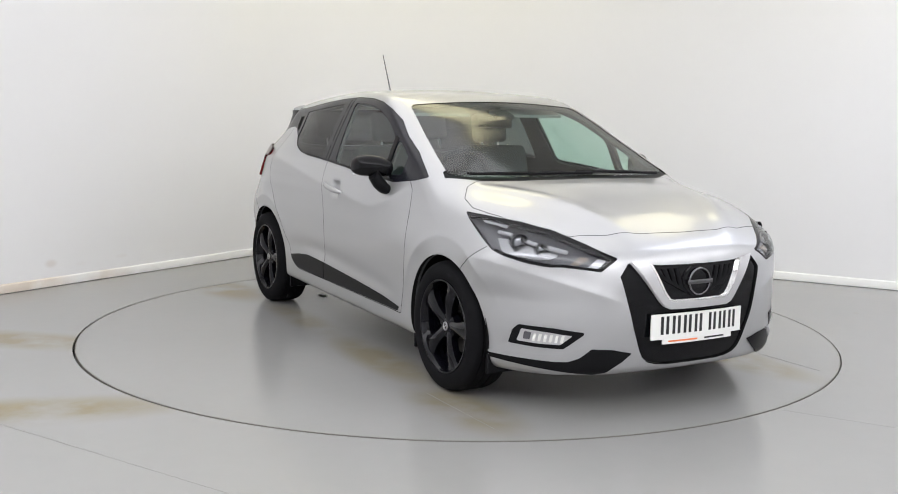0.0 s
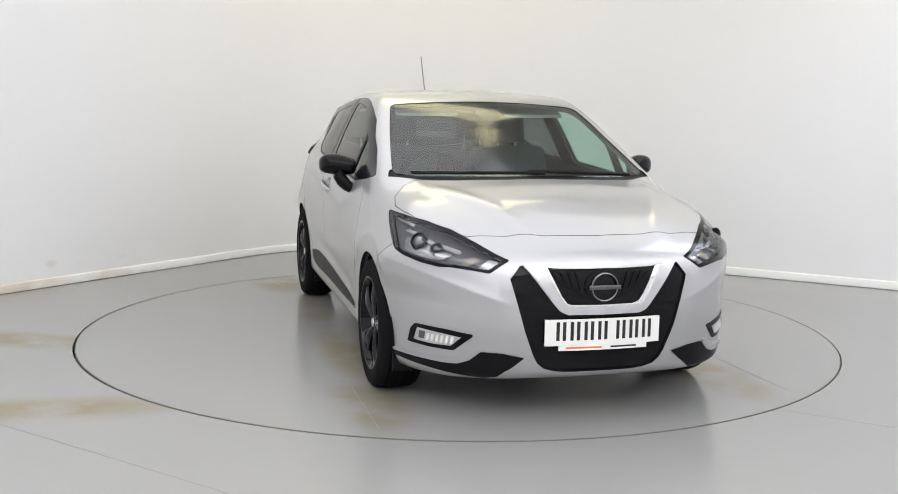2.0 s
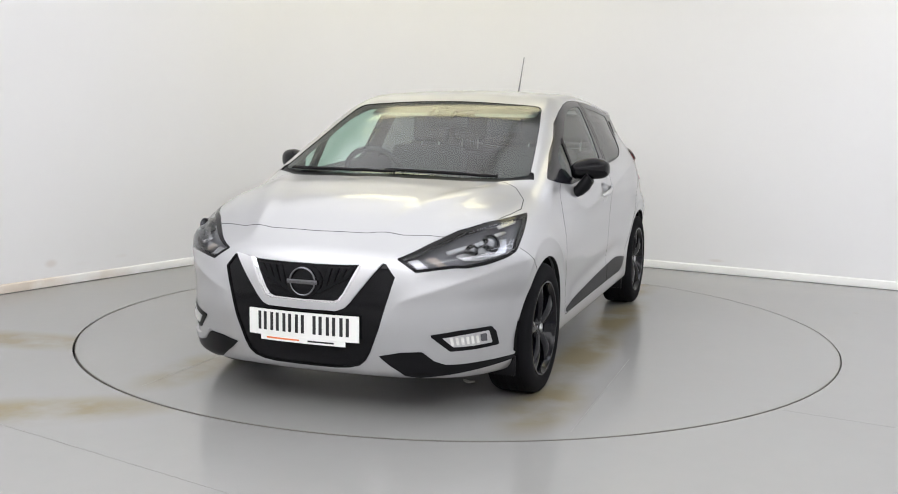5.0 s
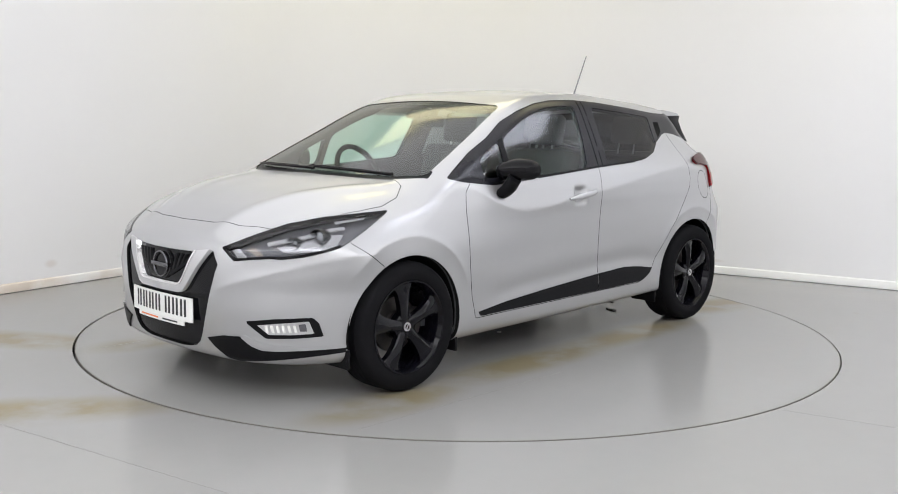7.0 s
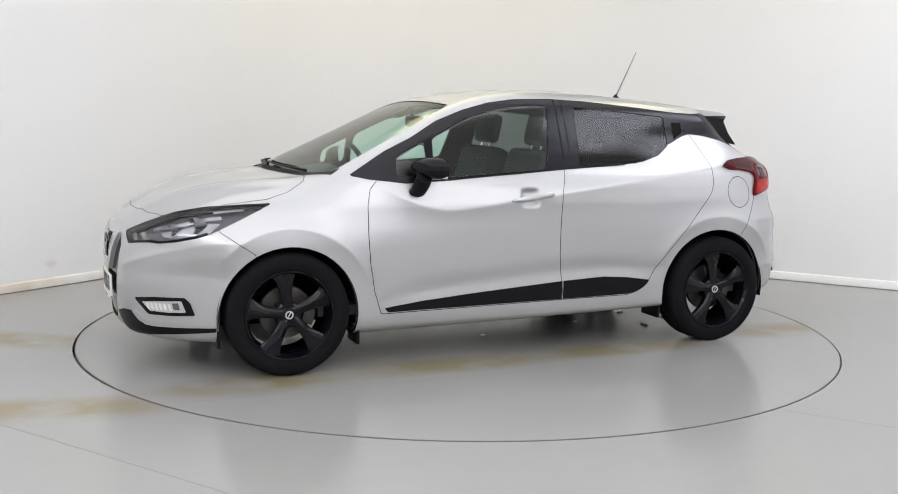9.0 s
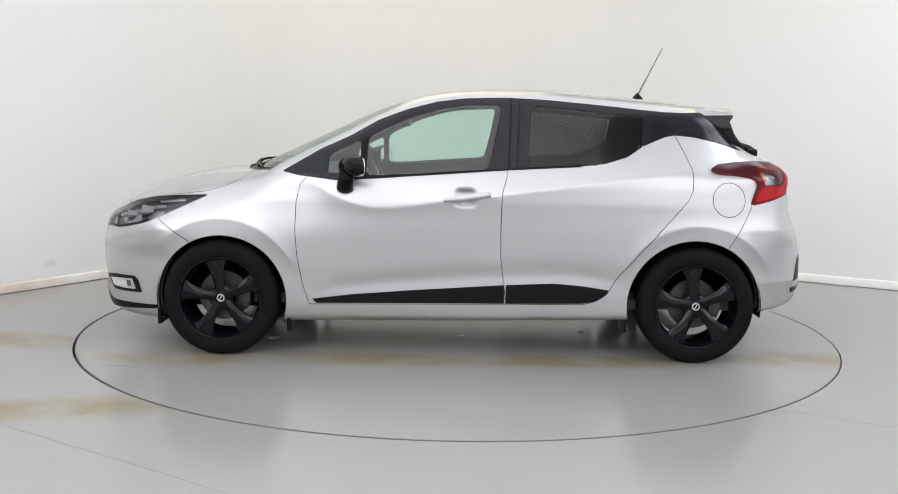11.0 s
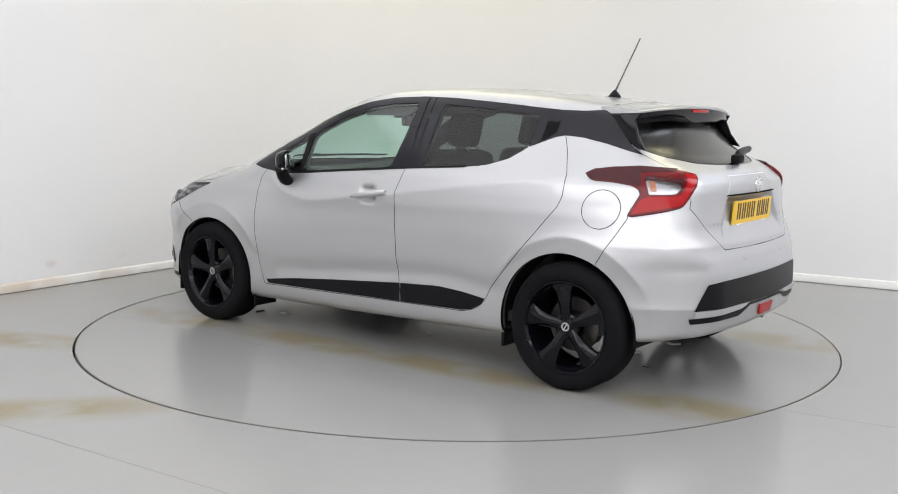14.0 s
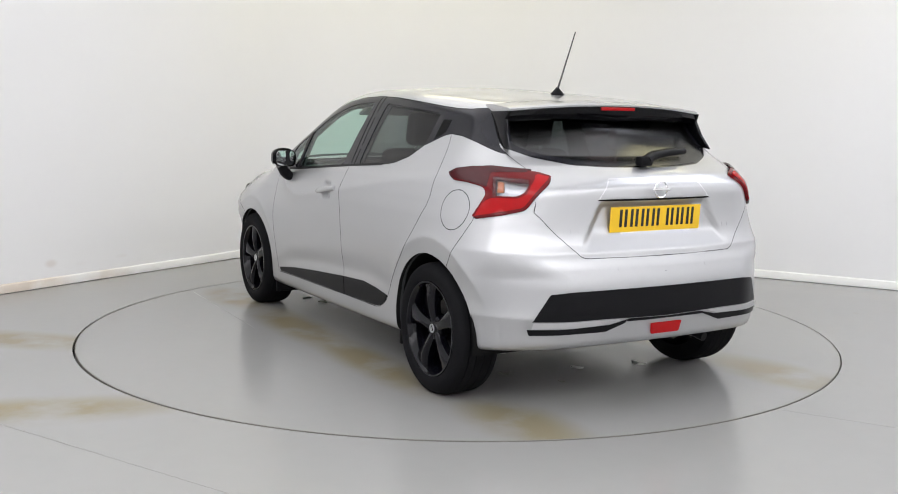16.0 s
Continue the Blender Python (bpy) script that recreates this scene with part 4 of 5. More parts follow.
for k in range(6):
    a = -0.755 + k * 0.024
    overlay("fog_lamp_rib", "front_quarter", [(a, 0.340), (a + 0.012, 0.340), (a + 0.004, 0.372), (a - 0.008, 0.372)], M["plate_white"], car, 0.010, 0.005, 0.006)
overlay("fog_lamp_bulb", "front_quarter", [(-0.614, 0.345), (-0.584, 0.345), (-0.589, 0.378), (-0.619, 0.376)], M["smoke"], car, 0.009, 0.004, 0.008)
overlay("bumper_blade", "front_quarter", CANARD, M["satin"], car, 0.008, 0.012, 0.01, label="black corner blade on the front bumper")
overlay("bumper_blade_edge", "front_quarter", [(-0.876, 0.319), (-0.825, 0.278), (-0.777, 0.260), (-0.713, 0.257), (-0.426, 0.262), (-0.426, 0.272), (-0.609, 0.274), (-0.759, 0.285), (-0.819, 0.307), (-0.854, 0.326)], M["paint"], car, 0.012, 0.014, 0.008, label="silver lip over the bumper blade")

# ---- grille: bright V, slats, emblem ----
overlay("grille_chrome", "front", [(0.345, 0.684), (0.262, 0.672), (0.196, 0.548), (0.172, 0.517), (0.145, 0.508), (-0.004, 0.506), (-0.004, 0.474), (0.160, 0.476), (0.190, 0.488), (0.216, 0.516)],
        M["satin_metal"], car, 0.012, 0.022, 0.008, label="bright satin chrome grille surround")
overlay("grille_edge", "front", [(0.262, 0.672), (0.196, 0.548), (0.172, 0.517), (0.145, 0.508), (-0.004, 0.506), (-0.004, 0.512), (0.140, 0.514), (0.166, 0.523), (0.190, 0.553), (0.252, 0.672)],
        M["chrome"], car, 0.015, 0.025, 0.005)
for k in range(4):
    y0 = 0.095 + 0.033 * k
    overlay("grille_slat", "front", [(y0 + 0.018, 0.652), (y0 + 0.030, 0.652), (y0 - 0.006 + 0.01, 0.556 + 0.017 * k), (y0 - 0.03, 0.540 + 0.017 * k), (y0 - 0.03, 0.548 + 0.017 * k), (y0 - 0.008, 0.566 + 0.017 * k)], M["satin"], car, 0.000, 0.012, 0.006)
overlay("radar_panel", "front", ring(0.0, 0.591, 0.082, 40) * np.array([1.0, 0.86]) + np.array([0, 0.083]), M["gloss"], car, 0.002, 0.014, 0.01, sides=(1,), label="smooth black emblem panel")


def emblem(x, z, r, facing, mat, tilt=0.0):
    """A ring with a bar across it, drawn plain."""
    bm = bmesh.new()
    n, m = 48, 8
    rows = [[bm.verts.new((r * 0.085 * math.sin(2 * math.pi * j / m), (r + r * 0.085 * math.cos(2 * math.pi * j / m)) * math.cos(2 * math.pi * k / n), (r + r * 0.085 * math.cos(2 * math.pi * j / m)) * math.sin(2 * math.pi * k / n))) for j in range(m)] for k in range(n)]
    for k in range(n):
        for j in range(m):
            bm.faces.new((rows[k][j], rows[(k + 1) % n][j], rows[(k + 1) % n][(j + 1) % m], rows[k][(j + 1) % m]))
    box(bm, 0.002, 0, 0, 0.010, 2 * r + 0.028, r * 0.34, bevel=0.003)
    bmesh.ops.recalc_face_normals(bm, faces=bm.faces[:])
    ob = part("emblem", bm, mat, car, "plain ring and bar emblem")
    ob.matrix_basis = pose(x, 0, z, 0, tilt, 0 if facing > 0 else 180)


emblem(2.059, 0.588, 0.058, 1, M["dark_chrome"])
emblem(-1.858, 0.978, 0.036, -1, M["chrome"])


# ---- number plates, drawn as plain bars ----
def plate_slab(y0, y1, z0, z1, x0, x1, bow):
    """A thin slab bowed across its width."""
    bm = bmesh.new()
    n = max(1, int((y1 - y0) / 0.03))
    rows = []
    for k in range(n + 1):
        y = y0 + (y1 - y0) * k / n
        rows.append([bm.verts.new((x - bow * y * y, y, z)) for x, z in ((x0, z0), (x1, z0), (x1, z1), (x0, z1))])
    for p, q in zip(rows, rows[1:]):
        for i in range(4):
            bm.faces.new((p[i], p[(i + 1) % 4], q[(i + 1) % 4], q[i]))
    bm.faces.new(rows[0]), bm.faces.new(rows[-1][::-1])
    bmesh.ops.recalc_face_normals(bm, faces=bm.faces[:])
    return bm


def number_plate(x, z, facing, mat, tilt, name, bow):
    """A plate whose characters are plain upright bars."""
    plate = part(name, plate_slab(-0.26, 0.26, -0.0555, 0.0555, -0.003, 0.003, bow), mat, car, "white number plate with dark bars" if facing > 0 else "yellow number plate with dark bars")
    plate.matrix_basis = pose(x, 0, z, 0, tilt, 0 if facing > 0 else 180)
    for k in range(7):
        y = (-0.5 * 0.44 + 0.03) + k * 0.061 + (0.022 if k > 3 else 0)
        for dy in (-0.015, 0.013):
            part("bar", plate_slab(y + dy - 0.007, y + dy + 0.007, -0.0335, 0.0455, 0.0028, 0.0045, bow), M["ink"], plate)
    part("dealer_strip", plate_slab(-0.20, 0.20, -0.077, -0.0565, -0.0025, 0.0025, bow), M["plate_white"], plate, "white strip with small print bars below the plate")
    part("print_bar", plate_slab(-0.17, -0.01, -0.069, -0.062, 0.0022, 0.0036, bow), M["orange_ink"], plate)
    part("print_bar", plate_slab(0.03, 0.15, -0.069, -0.062, 0.0022, 0.0036, bow), M["ink"], plate)


number_plate(2.069, 0.402, 1, M["plate_white"], 0, "front_number_plate", 0.24)
number_plate(-1.836, 0.848, -1, M["plate_yellow"], 4, "rear_number_plate", 0.05)


# ---- headlamps ----
def headlamp_inside():
    overlay("headlamp_housing", "front_quarter", HEADLAMP, M["smoke"], car, -0.045, 0.004, 0.012, label="dark headlamp housing")
    overlay("headlamp_edge", "front_quarter", [(-0.271, 0.851), (-0.371, 0.846), (-0.532, 0.832), (-0.681, 0.804), (-0.823, 0.757), (-0.971, 0.700), (-0.965, 0.694), (-0.819, 0.747), (-0.679, 0.794), (-0.532, 0.822), (-0.371, 0.838), (-0.288, 0.842)], M["gloss"], car, 0.001, 0.02, 0.006)
    overlay("headlamp_edge", "front_quarter", [(-0.971, 0.700), (-0.908, 0.648), (-0.827, 0.657), (-0.745, 0.665), (-0.696, 0.662), (-0.603, 0.673), (-0.497, 0.695), (-0.440, 0.713), (-0.448, 0.722), (-0.501, 0.705), (-0.603, 0.683), (-0.696, 0.672), (-0.745, 0.675), (-0.827, 0.667), (-0.904, 0.659), (-0.956, 0.700)], M["gloss"], car, 0.001, 0.02, 0.006)
    overlay("daytime_strip", "front_quarter", [(-0.766, 0.742), (-0.722, 0.752), (-0.607, 0.772), (-0.501, 0.800), (-0.443, 0.805), (-0.433, 0.796), (-0.491, 0.790), (-0.602, 0.762), (-0.722, 0.741), (-0.761, 0.733)], M["lamp_metal"], car, -0.020, 0.010, 0.006, label="bright daytime light strip")
    overlay("reflector", "front_quarter", [(-0.722, 0.735), (-0.607, 0.758), (-0.501, 0.782), (-0.433, 0.78), (-0.452, 0.735), (-0.529, 0.700), (-0.626, 0.688), (-0.684, 0.694)], M["lamp_metal"], car, -0.035, 0.010, 0.010, label="bright headlamp reflector")
    overlay("side_marker", "front_quarter", [(-0.930, 0.697), (-0.891, 0.706), (-0.852, 0.664), (-0.896, 0.661)], M["lamp_metal"], car, -0.018, 0.010, 0.006)
    overlay("indicator", "front_quarter", [(-0.862, 0.712), (-0.819, 0.722), (-0.775, 0.675), (-0.809, 0.672)], M["clear_amber"], car, -0.024, 0.008, 0.006, label="pale amber indicator lens")
    overlay("lamp_top_strip", "front_quarter", [(-0.486, 0.822), (-0.433, 0.832), (-0.356, 0.836), (-0.366, 0.826), (-0.433, 0.820), (-0.481, 0.812)], M["lamp_metal"], car, -0.010, 0.006, 0.006)
    d, e1, e2 = basis("front_quarter")
    for a, b, r in ((-0.548, 0.748, 0.034), (-0.648, 0.725, 0.024)):
        p = along((a * e1 + b * e2)[None], d, 0, 2.6)[0]
        for s in (1, -1):
            m = Matrix.Translation((p[0] - 0.045, s * (p[1] - 0.03), p[2])) @ pose(0, 0, 0, 0, 0, s * 18)
            bm = bmesh.new()
            lathe(bm, [(0.0, 0.0), (r * 0.9, 0.0), (r, 0.006), (r * 1.15, 0.03), (r * 1.22, 0.03), (r * 1.1, -0.03), (0, -0.03)], 32, axis="z")
            ob = part("lamp_ring", bm, M["dark_chrome"], car, "chrome projector ring")
            ob.matrix_basis = m @ pose(0, 0, 0, 0, 90, 0)
            bm = bmesh.new()
            bmesh.ops.create_uvsphere(bm, u_segments=24, v_segments=12, radius=r * 0.86)
            ob = part("projector", bm, M["bulb"], car, "clear glossy projector bowl")
            ob.matrix_basis = m @ Matrix.Diagonal((0.5, 1, 1, 1))


headlamp_inside()

# ---- tail lamps and rear bumper ----
overlay("tail_lamp_tip", "rear_quarter", [(0.256, 1.028), (0.294, 1.049), (0.376, 1.062), (0.466, 1.066), (0.636, 1.053), (0.616, 1.043), (0.466, 1.040), (0.453, 0.98), (0.421, 0.989), (0.344, 1.002), (0.273, 1.007)],
        M["red_dark"], car, 0.016, 0.010, 0.010, label="smoked dark red lamp tip")
overlay("brake_lens", "rear_quarter", [(0.408, 0.856), (0.520, 0.880), (0.610, 0.902), (0.625, 0.912), (0.662, 0.962), (0.706, 1.010), (0.712, 1.024), (0.667, 1.034), (0.655, 1.030), (0.658, 1.014), (0.630, 0.960), (0.594, 0.942), (0.480, 0.937), (0.455, 0.925), (0.438, 0.910)],
        M["red"], car, 0.017, 0.008, 0.008, label="bright red brake light lens")
overlay("reversing_bowl", "rear_quarter", TAIL_CLEAR, M["lamp_metal"], car, -0.02, 0.004, 0.012, label="bright bowl of the reversing light")
overlay("rear_indicator", "rear_quarter", [(0.491, 1.015), (0.516, 1.014), (0.516, 0.968), (0.491, 0.966)], M["orange"], car, -0.012, 0.006, 0.006)
overlay("rear_bumper_panel", "rear", [(0.650, 0.427), (0.585, 0.545), (0.495, 0.554), (0.235, 0.556), (-0.002, 0.556), (-0.002, 0.424), (0.325, 0.430)], M["satin"], car, 0.004, 0.010, 0.014, label="black lower panel of the rear bumper")
overlay("rear_bumper_strip", "rear", [(0.665, 0.392), (0.657, 0.368), (0.486, 0.374), (0.330, 0.374), (0.218, 0.413), (-0.002, 0.413), (-0.002, 0.420), (0.205, 0.424), (0.305, 0.402), (0.489, 0.396)], M["satin"], car, 0.007, 0.010, 0.010, label="black strip of the rear diffuser")
overlay("rear_bumper_lip", "rear", [(0.645, 0.422), (0.650, 0.398), (0.485, 0.402), (0.315, 0.408), (0.245, 0.424)], M["satin_metal"], car, 0.010, 0.012, 0.008, label="bright strip along the rear bumper")
overlay("rear_fog_lamp", "rear", [(0.086, 0.393), (-0.086, 0.393), (-0.078, 0.345), (0.078, 0.345)], M["red"], car, 0.010, 0.02, 0.01, sides=(1,), label="red rear fog lamp")
for yy in (0.677, 0.250):
    overlay("parking_sensor", "rear", ring(yy, 0.641, 0.011, 20), M["paint"], car, 0.002, 0.004, 0.005)
# near-black strip along the top edge of the plate recess
overlay("tailgate_dark_strip", "rear", [(-0.002, 0.938), (0.315, 0.938), (0.327, 0.932), (-0.002, 0.931)], M["dark"], car, 0.004, 0.006, 0.006)
# the crease's highlight, put into the colour as a thin brighter line
overlay("tailgate_crease_glint", "rear", [(0.318, 0.940), (0.247, 1.026), (-0.002, 1.027), (-0.002, 1.024), (0.244, 1.022), (0.312, 0.940)], M["satin_metal"], car, 0.001, 0.002, 0.004)
for k in range(5):
    y0 = 0.50 - k * 0.036
    overlay("badge_bar", "rear", [(y0, 0.796), (y0 - 0.022, 0.796), (y0 - 0.022, 0.814), (y0, 0.814)], M["paint"], car, 0.0025, 0.003, 0.006, sides=(1,))
for k in range(4):
    y0 = 0.34 + k * 0.034
    overlay("badge_bar", "rear", [(y0, 0.796), (y0 + 0.02, 0.796), (y0 + 0.02, 0.814), (y0, 0.814)], M["paint"], car, 0.0025, 0.003, 0.006, sides=(-1,))
overlay("rear_screen_band", "rear", [(0.515, 1.36), (0.541, 1.335), (0.599, 1.158), (0.506, 1.118), (0.362, 1.088), (0.203, 1.079), (-0.002, 1.077), (-0.002, 1.095), (0.203, 1.097), (0.345, 1.104), (0.485, 1.134), (0.550, 1.165), (0.505, 1.335)],
        M["pillar"], car, -0.0015, 0.003, 0.010, label="black band round the rear window")


# ---- spoiler ----
def spoiler():
    rows_top, rows_low = bmesh.new(), bmesh.new()
    ys = np.linspace(-0.562, 0.562, 41)
    a, b = [], []
    for y in ys:
        e = min(1.0, abs(y) / 0.562)
        tip_x = -1.545 + 0.075 * e ** 2.5
        z0 = float(TOP(np.array(-1.30)) - 0.078 * y * y - 0.10 * max(abs(y) - 0.45, 0) ** 2)
        tip_z = 1.354 - 0.030 * e ** 2
        a.append([rows_top.verts.new(v) for v in ((-1.27, y, z0 - 0.004), (-1.33, y, z0 - 0.003), (-1.42, y, tip_z + 0.5 * (z0 - tip_z) * 0.8), (tip_x + 0.008, y, tip_z + 0.004), (tip_x, y, tip_z - 0.002), (tip_x + 0.002, y, tip_z - 0.010), (-1.40, y, tip_z - 0.03), (-1.27, y, z0 - 0.05))])
        # underside hangs deeper than the part, standing for its dark reflection in the glass
        b.append([rows_low.verts.new(v) for v in ((-1.40, y, tip_z - 0.022), (tip_x + 0.006, y, tip_z - 0.0095), (tip_x + 0.008, y, tip_z - 0.034), (tip_x + 0.03, y, tip_z - 0.080 + 0.03 * e), (-1.45, y, tip_z - 0.095 + 0.04 * e), (-1.36, y, tip_z - 0.07))])
    for bm, rows in ((rows_top, a), (rows_low, b)):
        n = len(rows[0])
        for p, q in zip(rows, rows[1:]):
            for i in range(n):
                bm.faces.new((p[i], p[(i + 1) % n], q[(i + 1) % n], q[i]))
        bm.faces.new(rows[0]), bm.faces.new(rows[-1][::-1])
        bmesh.ops.recalc_face_normals(bm, faces=bm.faces[:])
    sp = part("spoiler", rows_top, M["paint"], car, "silver roof spoiler")
    part("spoiler_lower", rows_low, M["gloss"], sp, "gloss black underside of the spoiler, deepened for its reflection in the glass")
    bm = bmesh.new()
    box(bm, -1.532, 0, 1.332, 0.02, 0.20, 0.016, bevel=0.004)
    part("brake_light", bm, M["red"], sp, "red high-level brake light")
    for s in (1, -1):
        bm = bmesh.new()
        m = Matrix(((1, 0, 0, 0), (0, 0, 1, 0), (0, 1, 0, 0), (0, 0, 0, 1)))
        prism(bm, [(-1.30, 1.312), (-1.480, 1.316), (-1.458, 1.280), (-1.482, 1.215), (-1.532, 1.143), (-1.49, 1.150), (-1.38, 1.230), (-1.30, 1.300)], -0.009, 0.009, 0.004, m)
        for v in bm.verts:
            v.co.y = s * (0.557 + v.co.y + (1.325 - v.co.z) * 0.22)
        bmesh.ops.recalc_face_normals(bm, faces=bm.faces[:])
        part("spoiler_fin", bm, M["gloss"], sp, "gloss black fin beside the rear window")


spoiler()


# ---- wipers, aerial, mirrors, handles ----
def wipers():
    def on(x, y, up=0.02):
        p = along(np.array([[x, y, 0.5]]), np.array([0, 0, 1.0]), 0.0, 1.2)[0]
        return (p[0], p[1], p[2] + up)
    for y0, y1, xx in ((0.55, -0.02, 1.12), (0.05, -0.60, 1.14)):
        bm = bmesh.new()
        pts = [on(1.20 - 0.30 * (y0 + (y1 - y0) * k / 8) ** 2 - 0.02 * k / 8, y0 + (y1 - y0) * k / 8, 0.016) for k in range(9)]
        tube(bm, pts, 0.008, 8, 0.005)
        w = part("wiper", bm, M["satin"], car, "black windscreen wiper")
        bm = bmesh.new()
        tube(bm, [(p[0] - 0.02, p[1], p[2] + 0.003) for p in pts[2:]], 0.0055, 6)
        part("blade", bm, M["rubber"], w)
    bm = bmesh.new()
    q = [(-1.752, -0.0, 1.10), (-1.735, -0.05, 1.122), (-1.722, -0.14, 1.135), (-1.70, -0.27, 1.142)]
    tube(bm, q, 0.026, 12, 0.016)
    box(bm, -1.748, 0.01, 1.098, 0.05, 0.07, 0.045, bevel=0.014)
    part("rear_wiper", bm, M["satin"], car, "short black rear wiper")


wipers()


def aerial():
    bm = bmesh.new()
    lathe(bm, [(0.0, 0.03), (0.006, 0.03), (0.012, 0.022), (0.028, 0.004), (0.034, -0.004), (0.034, -0.02), (0.0, -0.02)], 20, axis="z")
    ob = part("aerial", bm, M["satin"], car, "thin raked roof aerial on a black base")
    ob.matrix_basis = pose(-1.049, 0, 1.412)
    bm = bmesh.new()
    tube(bm, [(0, 0, 0.015), (-0.035, 0, 0.085), (-0.138, 0, 0.297)], 0.0060, 8, 0.0030)
    part("mast", bm, M["dark_chrome"], ob)


aerial()


def door_mirror(s):
    arm = bmesh.new()
    rows = []
    for k, (x, y, z, rx, rz) in enumerate(((0.60, 0.815, 0.900, 0.045, 0.022), (0.60, 0.838, 0.912, 0.043, 0.024), (0.592, 0.868, 0.945, 0.042, 0.03), (0.585, 0.89, 0.985, 0.042, 0.03))):
        rows.append([arm.verts.new((x + rx * math.cos(2 * math.pi * j / 14), s * (y - 0.02 * math.sin(2 * math.pi * j / 14)), z + rz * math.sin(2 * math.pi * j / 14))) for j in range(14)])
    for a, b in zip(rows, rows[1:]):
        for j in range(14):
            arm.faces.new((a[j], a[(j + 1) % 14], b[(j + 1) % 14], b[j]))
    arm.faces.new(rows[0]), arm.faces.new(rows[-1][::-1])
    bmesh.ops.recalc_face_normals(arm, faces=arm.faces[:])
    mirror = part("door_mirror", arm, M["satin"], car, "gloss black door mirror")
    shell = bmesh.new()
    bmesh.ops.create_uvsphere(shell, u_segments=32, v_segments=20, radius=1.0)
    for v in shell.verts:
        x, y, z = v.co
        q = 3.2
        r = (abs(x) ** q + abs(y) ** q + abs(z) ** q) ** (1 / q)
        x, y, z = x / r, y / r, z / r
        y2 = y * 0.092
        h = 0.060 * (1 - 0.22 * max(0, -y)) * (1.0 - 0.12 * y * y)
        x2 = x * 0.078 if x > 0 else x * 0.012
        z2 = z * h if z > 0 else z * (0.052 + 0.012 * (y < 0) * -y)
        x2 -= 0.048 * y
        v.co = (0.535 + x2 * (1 - 0.25 * z * z), s * (0.882 + y2), 1.022 + z2)
    part("shell", shell, M["gloss"], mirror)
    band = bmesh.new()
    tube(band, [(0.600 - 0.036 * k + 0.035 * (1 - (k - 1.5) ** 2 / 2.3), s * (0.807 + 0.052 * k), 0.985 - 0.001 * k) for k in range(4)], 0.006, 8)
    part("indicator_strip", band, M["satin_metal"], mirror)
    face = bmesh.new()
    prism(face, [(0.078 * math.copysign(abs(math.cos(a)) ** 0.6, math.cos(a)), 0.047 * math.copysign(abs(math.sin(a)) ** 0.6, math.sin(a))) for a in [2 * math.pi * k / 28 for k in range(28)]], -0.002, 0.002, 0.001)
    ob = part("mirror_glass", face, M["mirror"], mirror, "mirror glass")
    ob.matrix_basis = Matrix.Translation((0.519, s * 0.882, 1.022)) @ pose(0, 0, 0, 0, 0, s * 27) @ pose(0, 0, 0, 0, -90, 0) @ pose(0, 0, 0, 0, 0, 90)


door_mirror(1), door_mirror(-1)


def door_handle(x, z, s):
    bm = bmesh.new()
    y = 0.5 * float(along(np.array([[x + 0.12, 0.0, z - 0.016]]), np.array([0, 1.0, 0]), 0, 1.2)[0, 1] + along(np.array([[x - 0.12, 0.0, z + 0.018]]), np.array([0, 1.0, 0]), 0, 1.2)[0, 1])
    rows = []
    for k in range(15):
        u = k / 14
        px = x + 0.122 - 0.244 * u
        pz = z - 0.016 + 0.034 * u
        w = 0.014 * (0.35 + 0.65 * min(1, 4.5 * u, 4.5 * (1 - u) + 0.55)) + 0.002
        py = y + 0.004 + 0.022 * math.sin(math.pi * u) ** 0.6
        rows.append([bm.verts.new((px, s * (py + 0.009 * math.cos(a)), pz + w * math.sin(a))) for a in [2 * math.pi * j / 10 for j in range(10)]])
    for a, b in zip(rows, rows[1:]):
        for j in range(10):
            bm.faces.new((a[j], a[(j + 1) % 10], b[(j + 1) % 10], b[j]))
    bm.faces.new(rows[0]), bm.faces.new(rows[-1][::-1])
    bmesh.ops.recalc_face_normals(bm, faces=bm.faces[:])
    part("door_handle", bm, M["paint"], car, "silver pull door handle")


door_handle(-0.043, 0.866, 1), door_handle(-0.043, 0.866, -1)


# ---- cabin ----
def seat(x, y, width, back=0.62):
    bm = bmesh.new()
    box(bm, 0.10, 0, 0.52, 0.52, width, 0.16, pose(0, 0, 0, 0, -6, 0), 0.05, 3)
    st = part("seat", bm, M["cloth"], car, "dark cloth seat with headrest")
    st.matrix_basis = pose(x, y, 0.0)
    bm = bmesh.new()
    box(bm, -0.20, 0, 0.80, 0.14, width, back, pose(0, 0, 0, 0, -17, 0), 0.055, 3)
    part("backrest", bm, M["cloth"], st)
    return st


def headrest(st, y):
    bm = bmesh.new()
    box(bm, -0.305, y, 1.215, 0.085, 0.235, 0.185, pose(0, 0, 0, 0, -12, 0), 0.038, 3)
    part("headrest", bm, M["cloth"], st)
    for k in (-0.06, 0.06):
        bm = bmesh.new()
        tube(bm, [(-0.295, y + k, 1.16), (-0.275, y + k, 1.06)], 0.006, 8)
        part("headrest_post", bm, M["satin_metal"], st)


for yy in (0.36, -0.36):
    headrest(seat(-0.02, yy, 0.50), 0.0)
bench = seat(-0.86, 0.0, 1.28, 0.50)
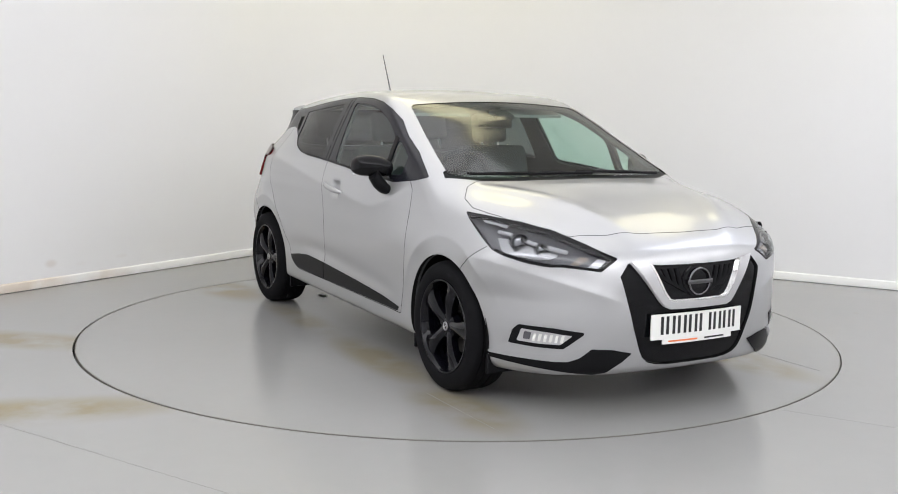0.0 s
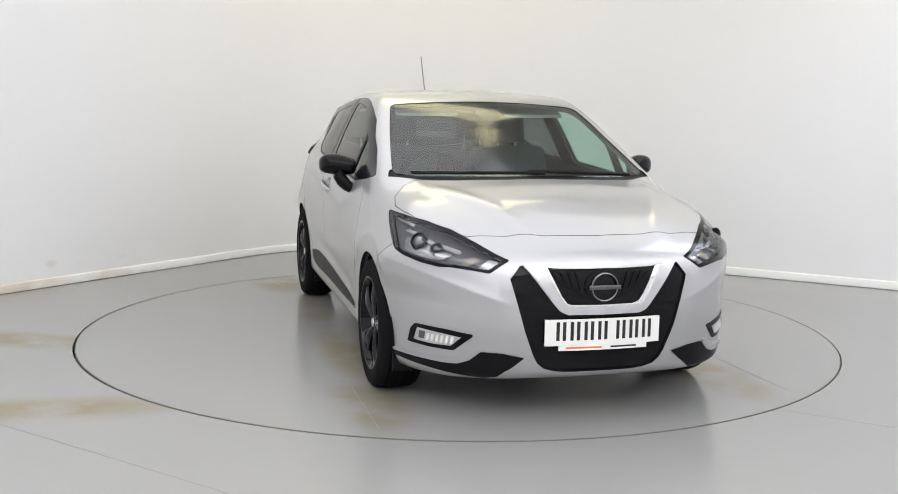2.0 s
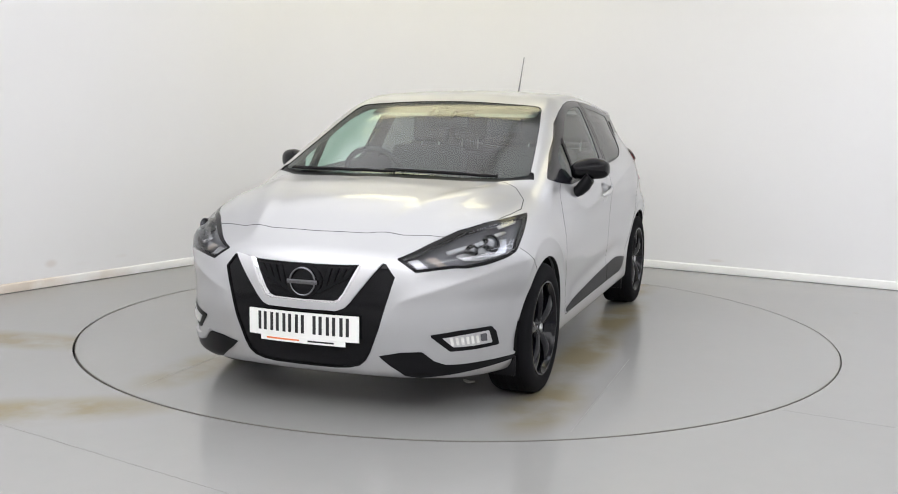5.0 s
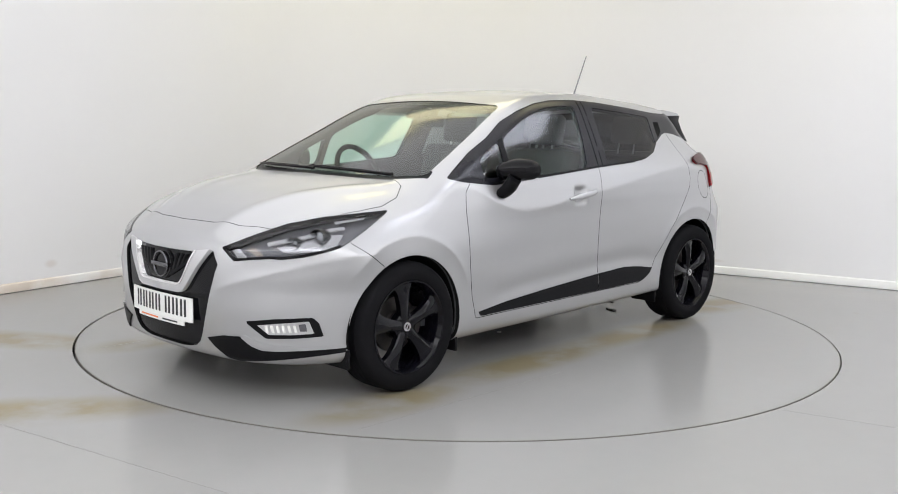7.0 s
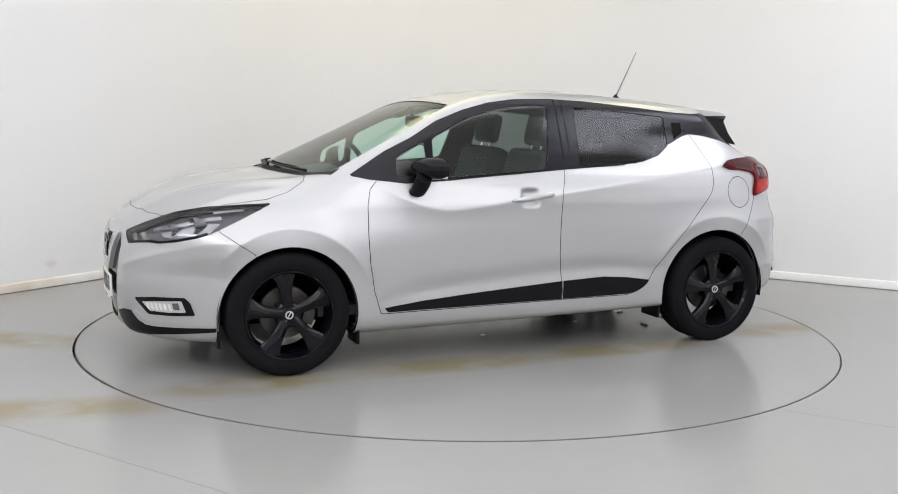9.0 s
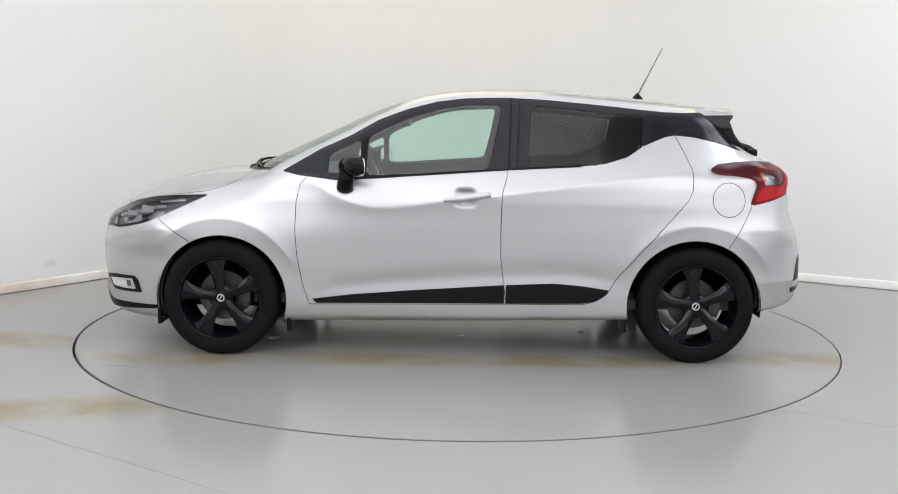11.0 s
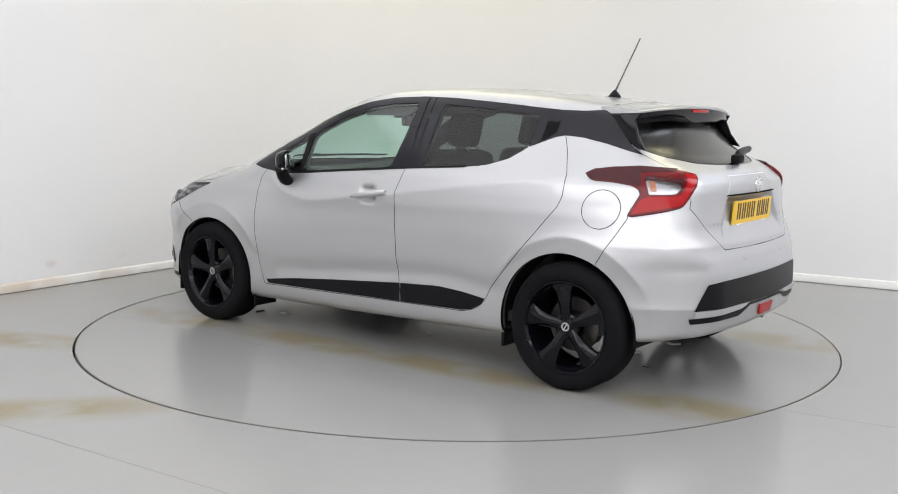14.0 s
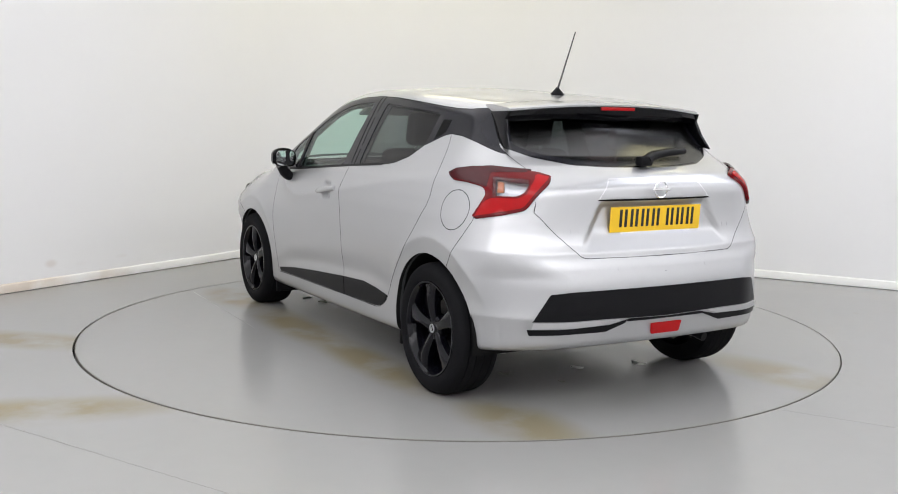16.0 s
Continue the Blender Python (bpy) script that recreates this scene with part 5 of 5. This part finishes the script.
for yy in (0.38, -0.38):
    headrest(bench, yy)


def cabin():
    bm = bmesh.new()
    box(bm, -0.2, 0, 0.30, 2.6, 1.50, 0.05)
    part("cabin_floor", bm, M["trim"], car, "dark cabin carpet")
    bm = bmesh.new()
    box(bm, -1.38, 0, 0.93, 0.42, 1.10, 0.03, bevel=0.01)
    part("parcel_shelf", bm, M["trim"], car, "dark parcel shelf")
    bm = bmesh.new()
    rows = []
    for k in range(13):
        y = -0.70 + 1.4 * k / 12
        bulge = 0.035 * math.exp(-((y + 0.36) / 0.16) ** 2)
        c = 0.10 * (y / 0.7) ** 2
        rows.append([bm.verts.new(v) for v in ((1.10 - c * 1.6, y, 0.945), (0.98 - c, y, 0.955 + bulge * 0.4), (0.80, y, 0.960 + bulge), (0.70, y, 0.945 + bulge), (0.665, y, 0.90), (0.68, y, 0.70), (0.80, y, 0.55), (1.10 - c * 1.6, y, 0.55))])
    for a, b in zip(rows, rows[1:]):
        for i in range(8):
            bm.faces.new((a[i], a[(i + 1) % 8], b[(i + 1) % 8], b[i]))
    bm.faces.new(rows[0]), bm.faces.new(rows[-1][::-1])
    bmesh.ops.recalc_face_normals(bm, faces=bm.faces[:])
    part("dashboard", bm, M["trim"], car, "dark grey moulded dashboard")
    bm = bmesh.new()
    n, m = 40, 8
    rows = [[bm.verts.new(((0.016 * math.sin(2 * math.pi * j / m)), (0.185 + 0.016 * math.cos(2 * math.pi * j / m)) * math.cos(2 * math.pi * k / n), (0.185 + 0.016 * math.cos(2 * math.pi * j / m)) * math.sin(2 * math.pi * k / n))) for j in range(m)] for k in range(n)]
    for k in range(n):
        for j in range(m):
            bm.faces.new((rows[k][j], rows[(k + 1) % n][j], rows[(k + 1) % n][(j + 1) % m], rows[k][(j + 1) % m]))
    box(bm, 0.02, 0, -0.01, 0.05, 0.15, 0.12, bevel=0.02)
    box(bm, 0.01, 0, 0.0, 0.02, 0.35, 0.035, bevel=0.006)
    box(bm, 0.01, 0, -0.10, 0.02, 0.04, 0.17, bevel=0.006)
    box(bm, 0.12, 0, 0.0, 0.22, 0.09, 0.09, bevel=0.02)
    bmesh.ops.recalc_face_normals(bm, faces=bm.faces[:])
    ob = part("steering_wheel", bm, M["satin"], car, "black steering wheel")
    ob.matrix_basis = pose(0.54, -0.36, 0.93, 0, 22, 0)
    bm = bmesh.new()
    box(bm, 0.32, 0, 1.255, 0.035, 0.235, 0.065, bevel=0.014)
    tube(bm, [(0.33, 0, 1.28), (0.36, 0, 1.335)], 0.010, 8)
    part("rear_view_mirror", bm, M["satin"], car, "black interior mirror")
    bm = bmesh.new()
    box(bm, 0.40, 0, 1.300, 0.10, 0.12, 0.03, pose(0, 0, 0, 0, 20, 0), bevel=0.01)
    part("camera_box", bm, M["satin"], car, "dark sensor housing behind the windscreen")
    for s in (1, -1):
        bm = bmesh.new()
        box(bm, 0.22, s * 0.32, 1.315, 0.14, 0.36, 0.02, pose(0, 0, 0, 0, 18, 0), 0.008)
        part("sun_visor", bm, M["head"], car, "pale folded sun visor")


cabin()


def underside():
    bm = bmesh.new()
    # underbody blocks made wide to stop light passing below the car
    box(bm, 0.0, 0, 0.245, 1.74, 1.36, 0.08, bevel=0.03)
    box(bm, 1.25, 0, 0.240, 0.80, 1.00, 0.08, bevel=0.03)
    box(bm, -1.20, 0, 0.300, 0.70, 0.98, 0.08, bevel=0.03)
    part("underbody", bm, M["dark"], car, "dark underbody blocks, widened to keep light from under the car")
    bm = bmesh.new()
    tube(bm, [(-1.45, -0.35, 0.28), (-1.74, -0.35, 0.275), (-1.80, -0.36, 0.262)], 0.022, 14)
    part("exhaust", bm, M["satin"], car, "short dark exhaust pipe")


underside()


# ---- scraps that lie on the turntable ----
def scrap(x, y, turn, size, dark=False):
    bm = bmesh.new()
    n = 7
    prism(bm, [(size * (0.7 + 0.3 * math.sin(3.1 * k + x * 9)) * math.cos(2 * math.pi * k / n) * 1.5, size * (0.7 + 0.3 * math.cos(2.3 * k + y * 7)) * math.sin(2 * math.pi * k / n)) for k in range(n)], 0.0, 0.004, 0.001)
    for v in bm.verts:
        v.co.z += 0.15 * abs(v.co.x) * (v.co.z > 0.002)
    ob = part("paper_scrap", bm, M["edge"] if dark else M["debris"])
    tagged(ob, label="small torn scrap lying on the grey turntable", category="scrap", group="scraps on the turntable")
    return ob, pose(x, y, 0.0003, 0, 0, turn)


SCRAPS = [scrap(*a) for a in ((1.05, 0.46, 20, 0.035), (1.24, 0.51, 70, 0.028), (-1.27, -0.38, 10, 0.032), (-1.20, -0.03, 40, 0.024), (-0.03, 0.32, 0, 0.018), (-1.13, 0.37, 80, 0.03, True), (-1.38, 0.2, 30, 0.02, True), (-0.75, 0.15, 60, 0.02))]


# ---- motion ----
def motions():
    rows = [(t, pose(0, 0, 0, 0, 0, a)) for t, a in HEADING]
    walk(disc, rows)
    for ob, m in SCRAPS:
        walk(ob, [(t, r @ m) for t, r in rows])
    walk(car, [(t, m @ CAR_OFFSET) for t, m in rows])


motions()
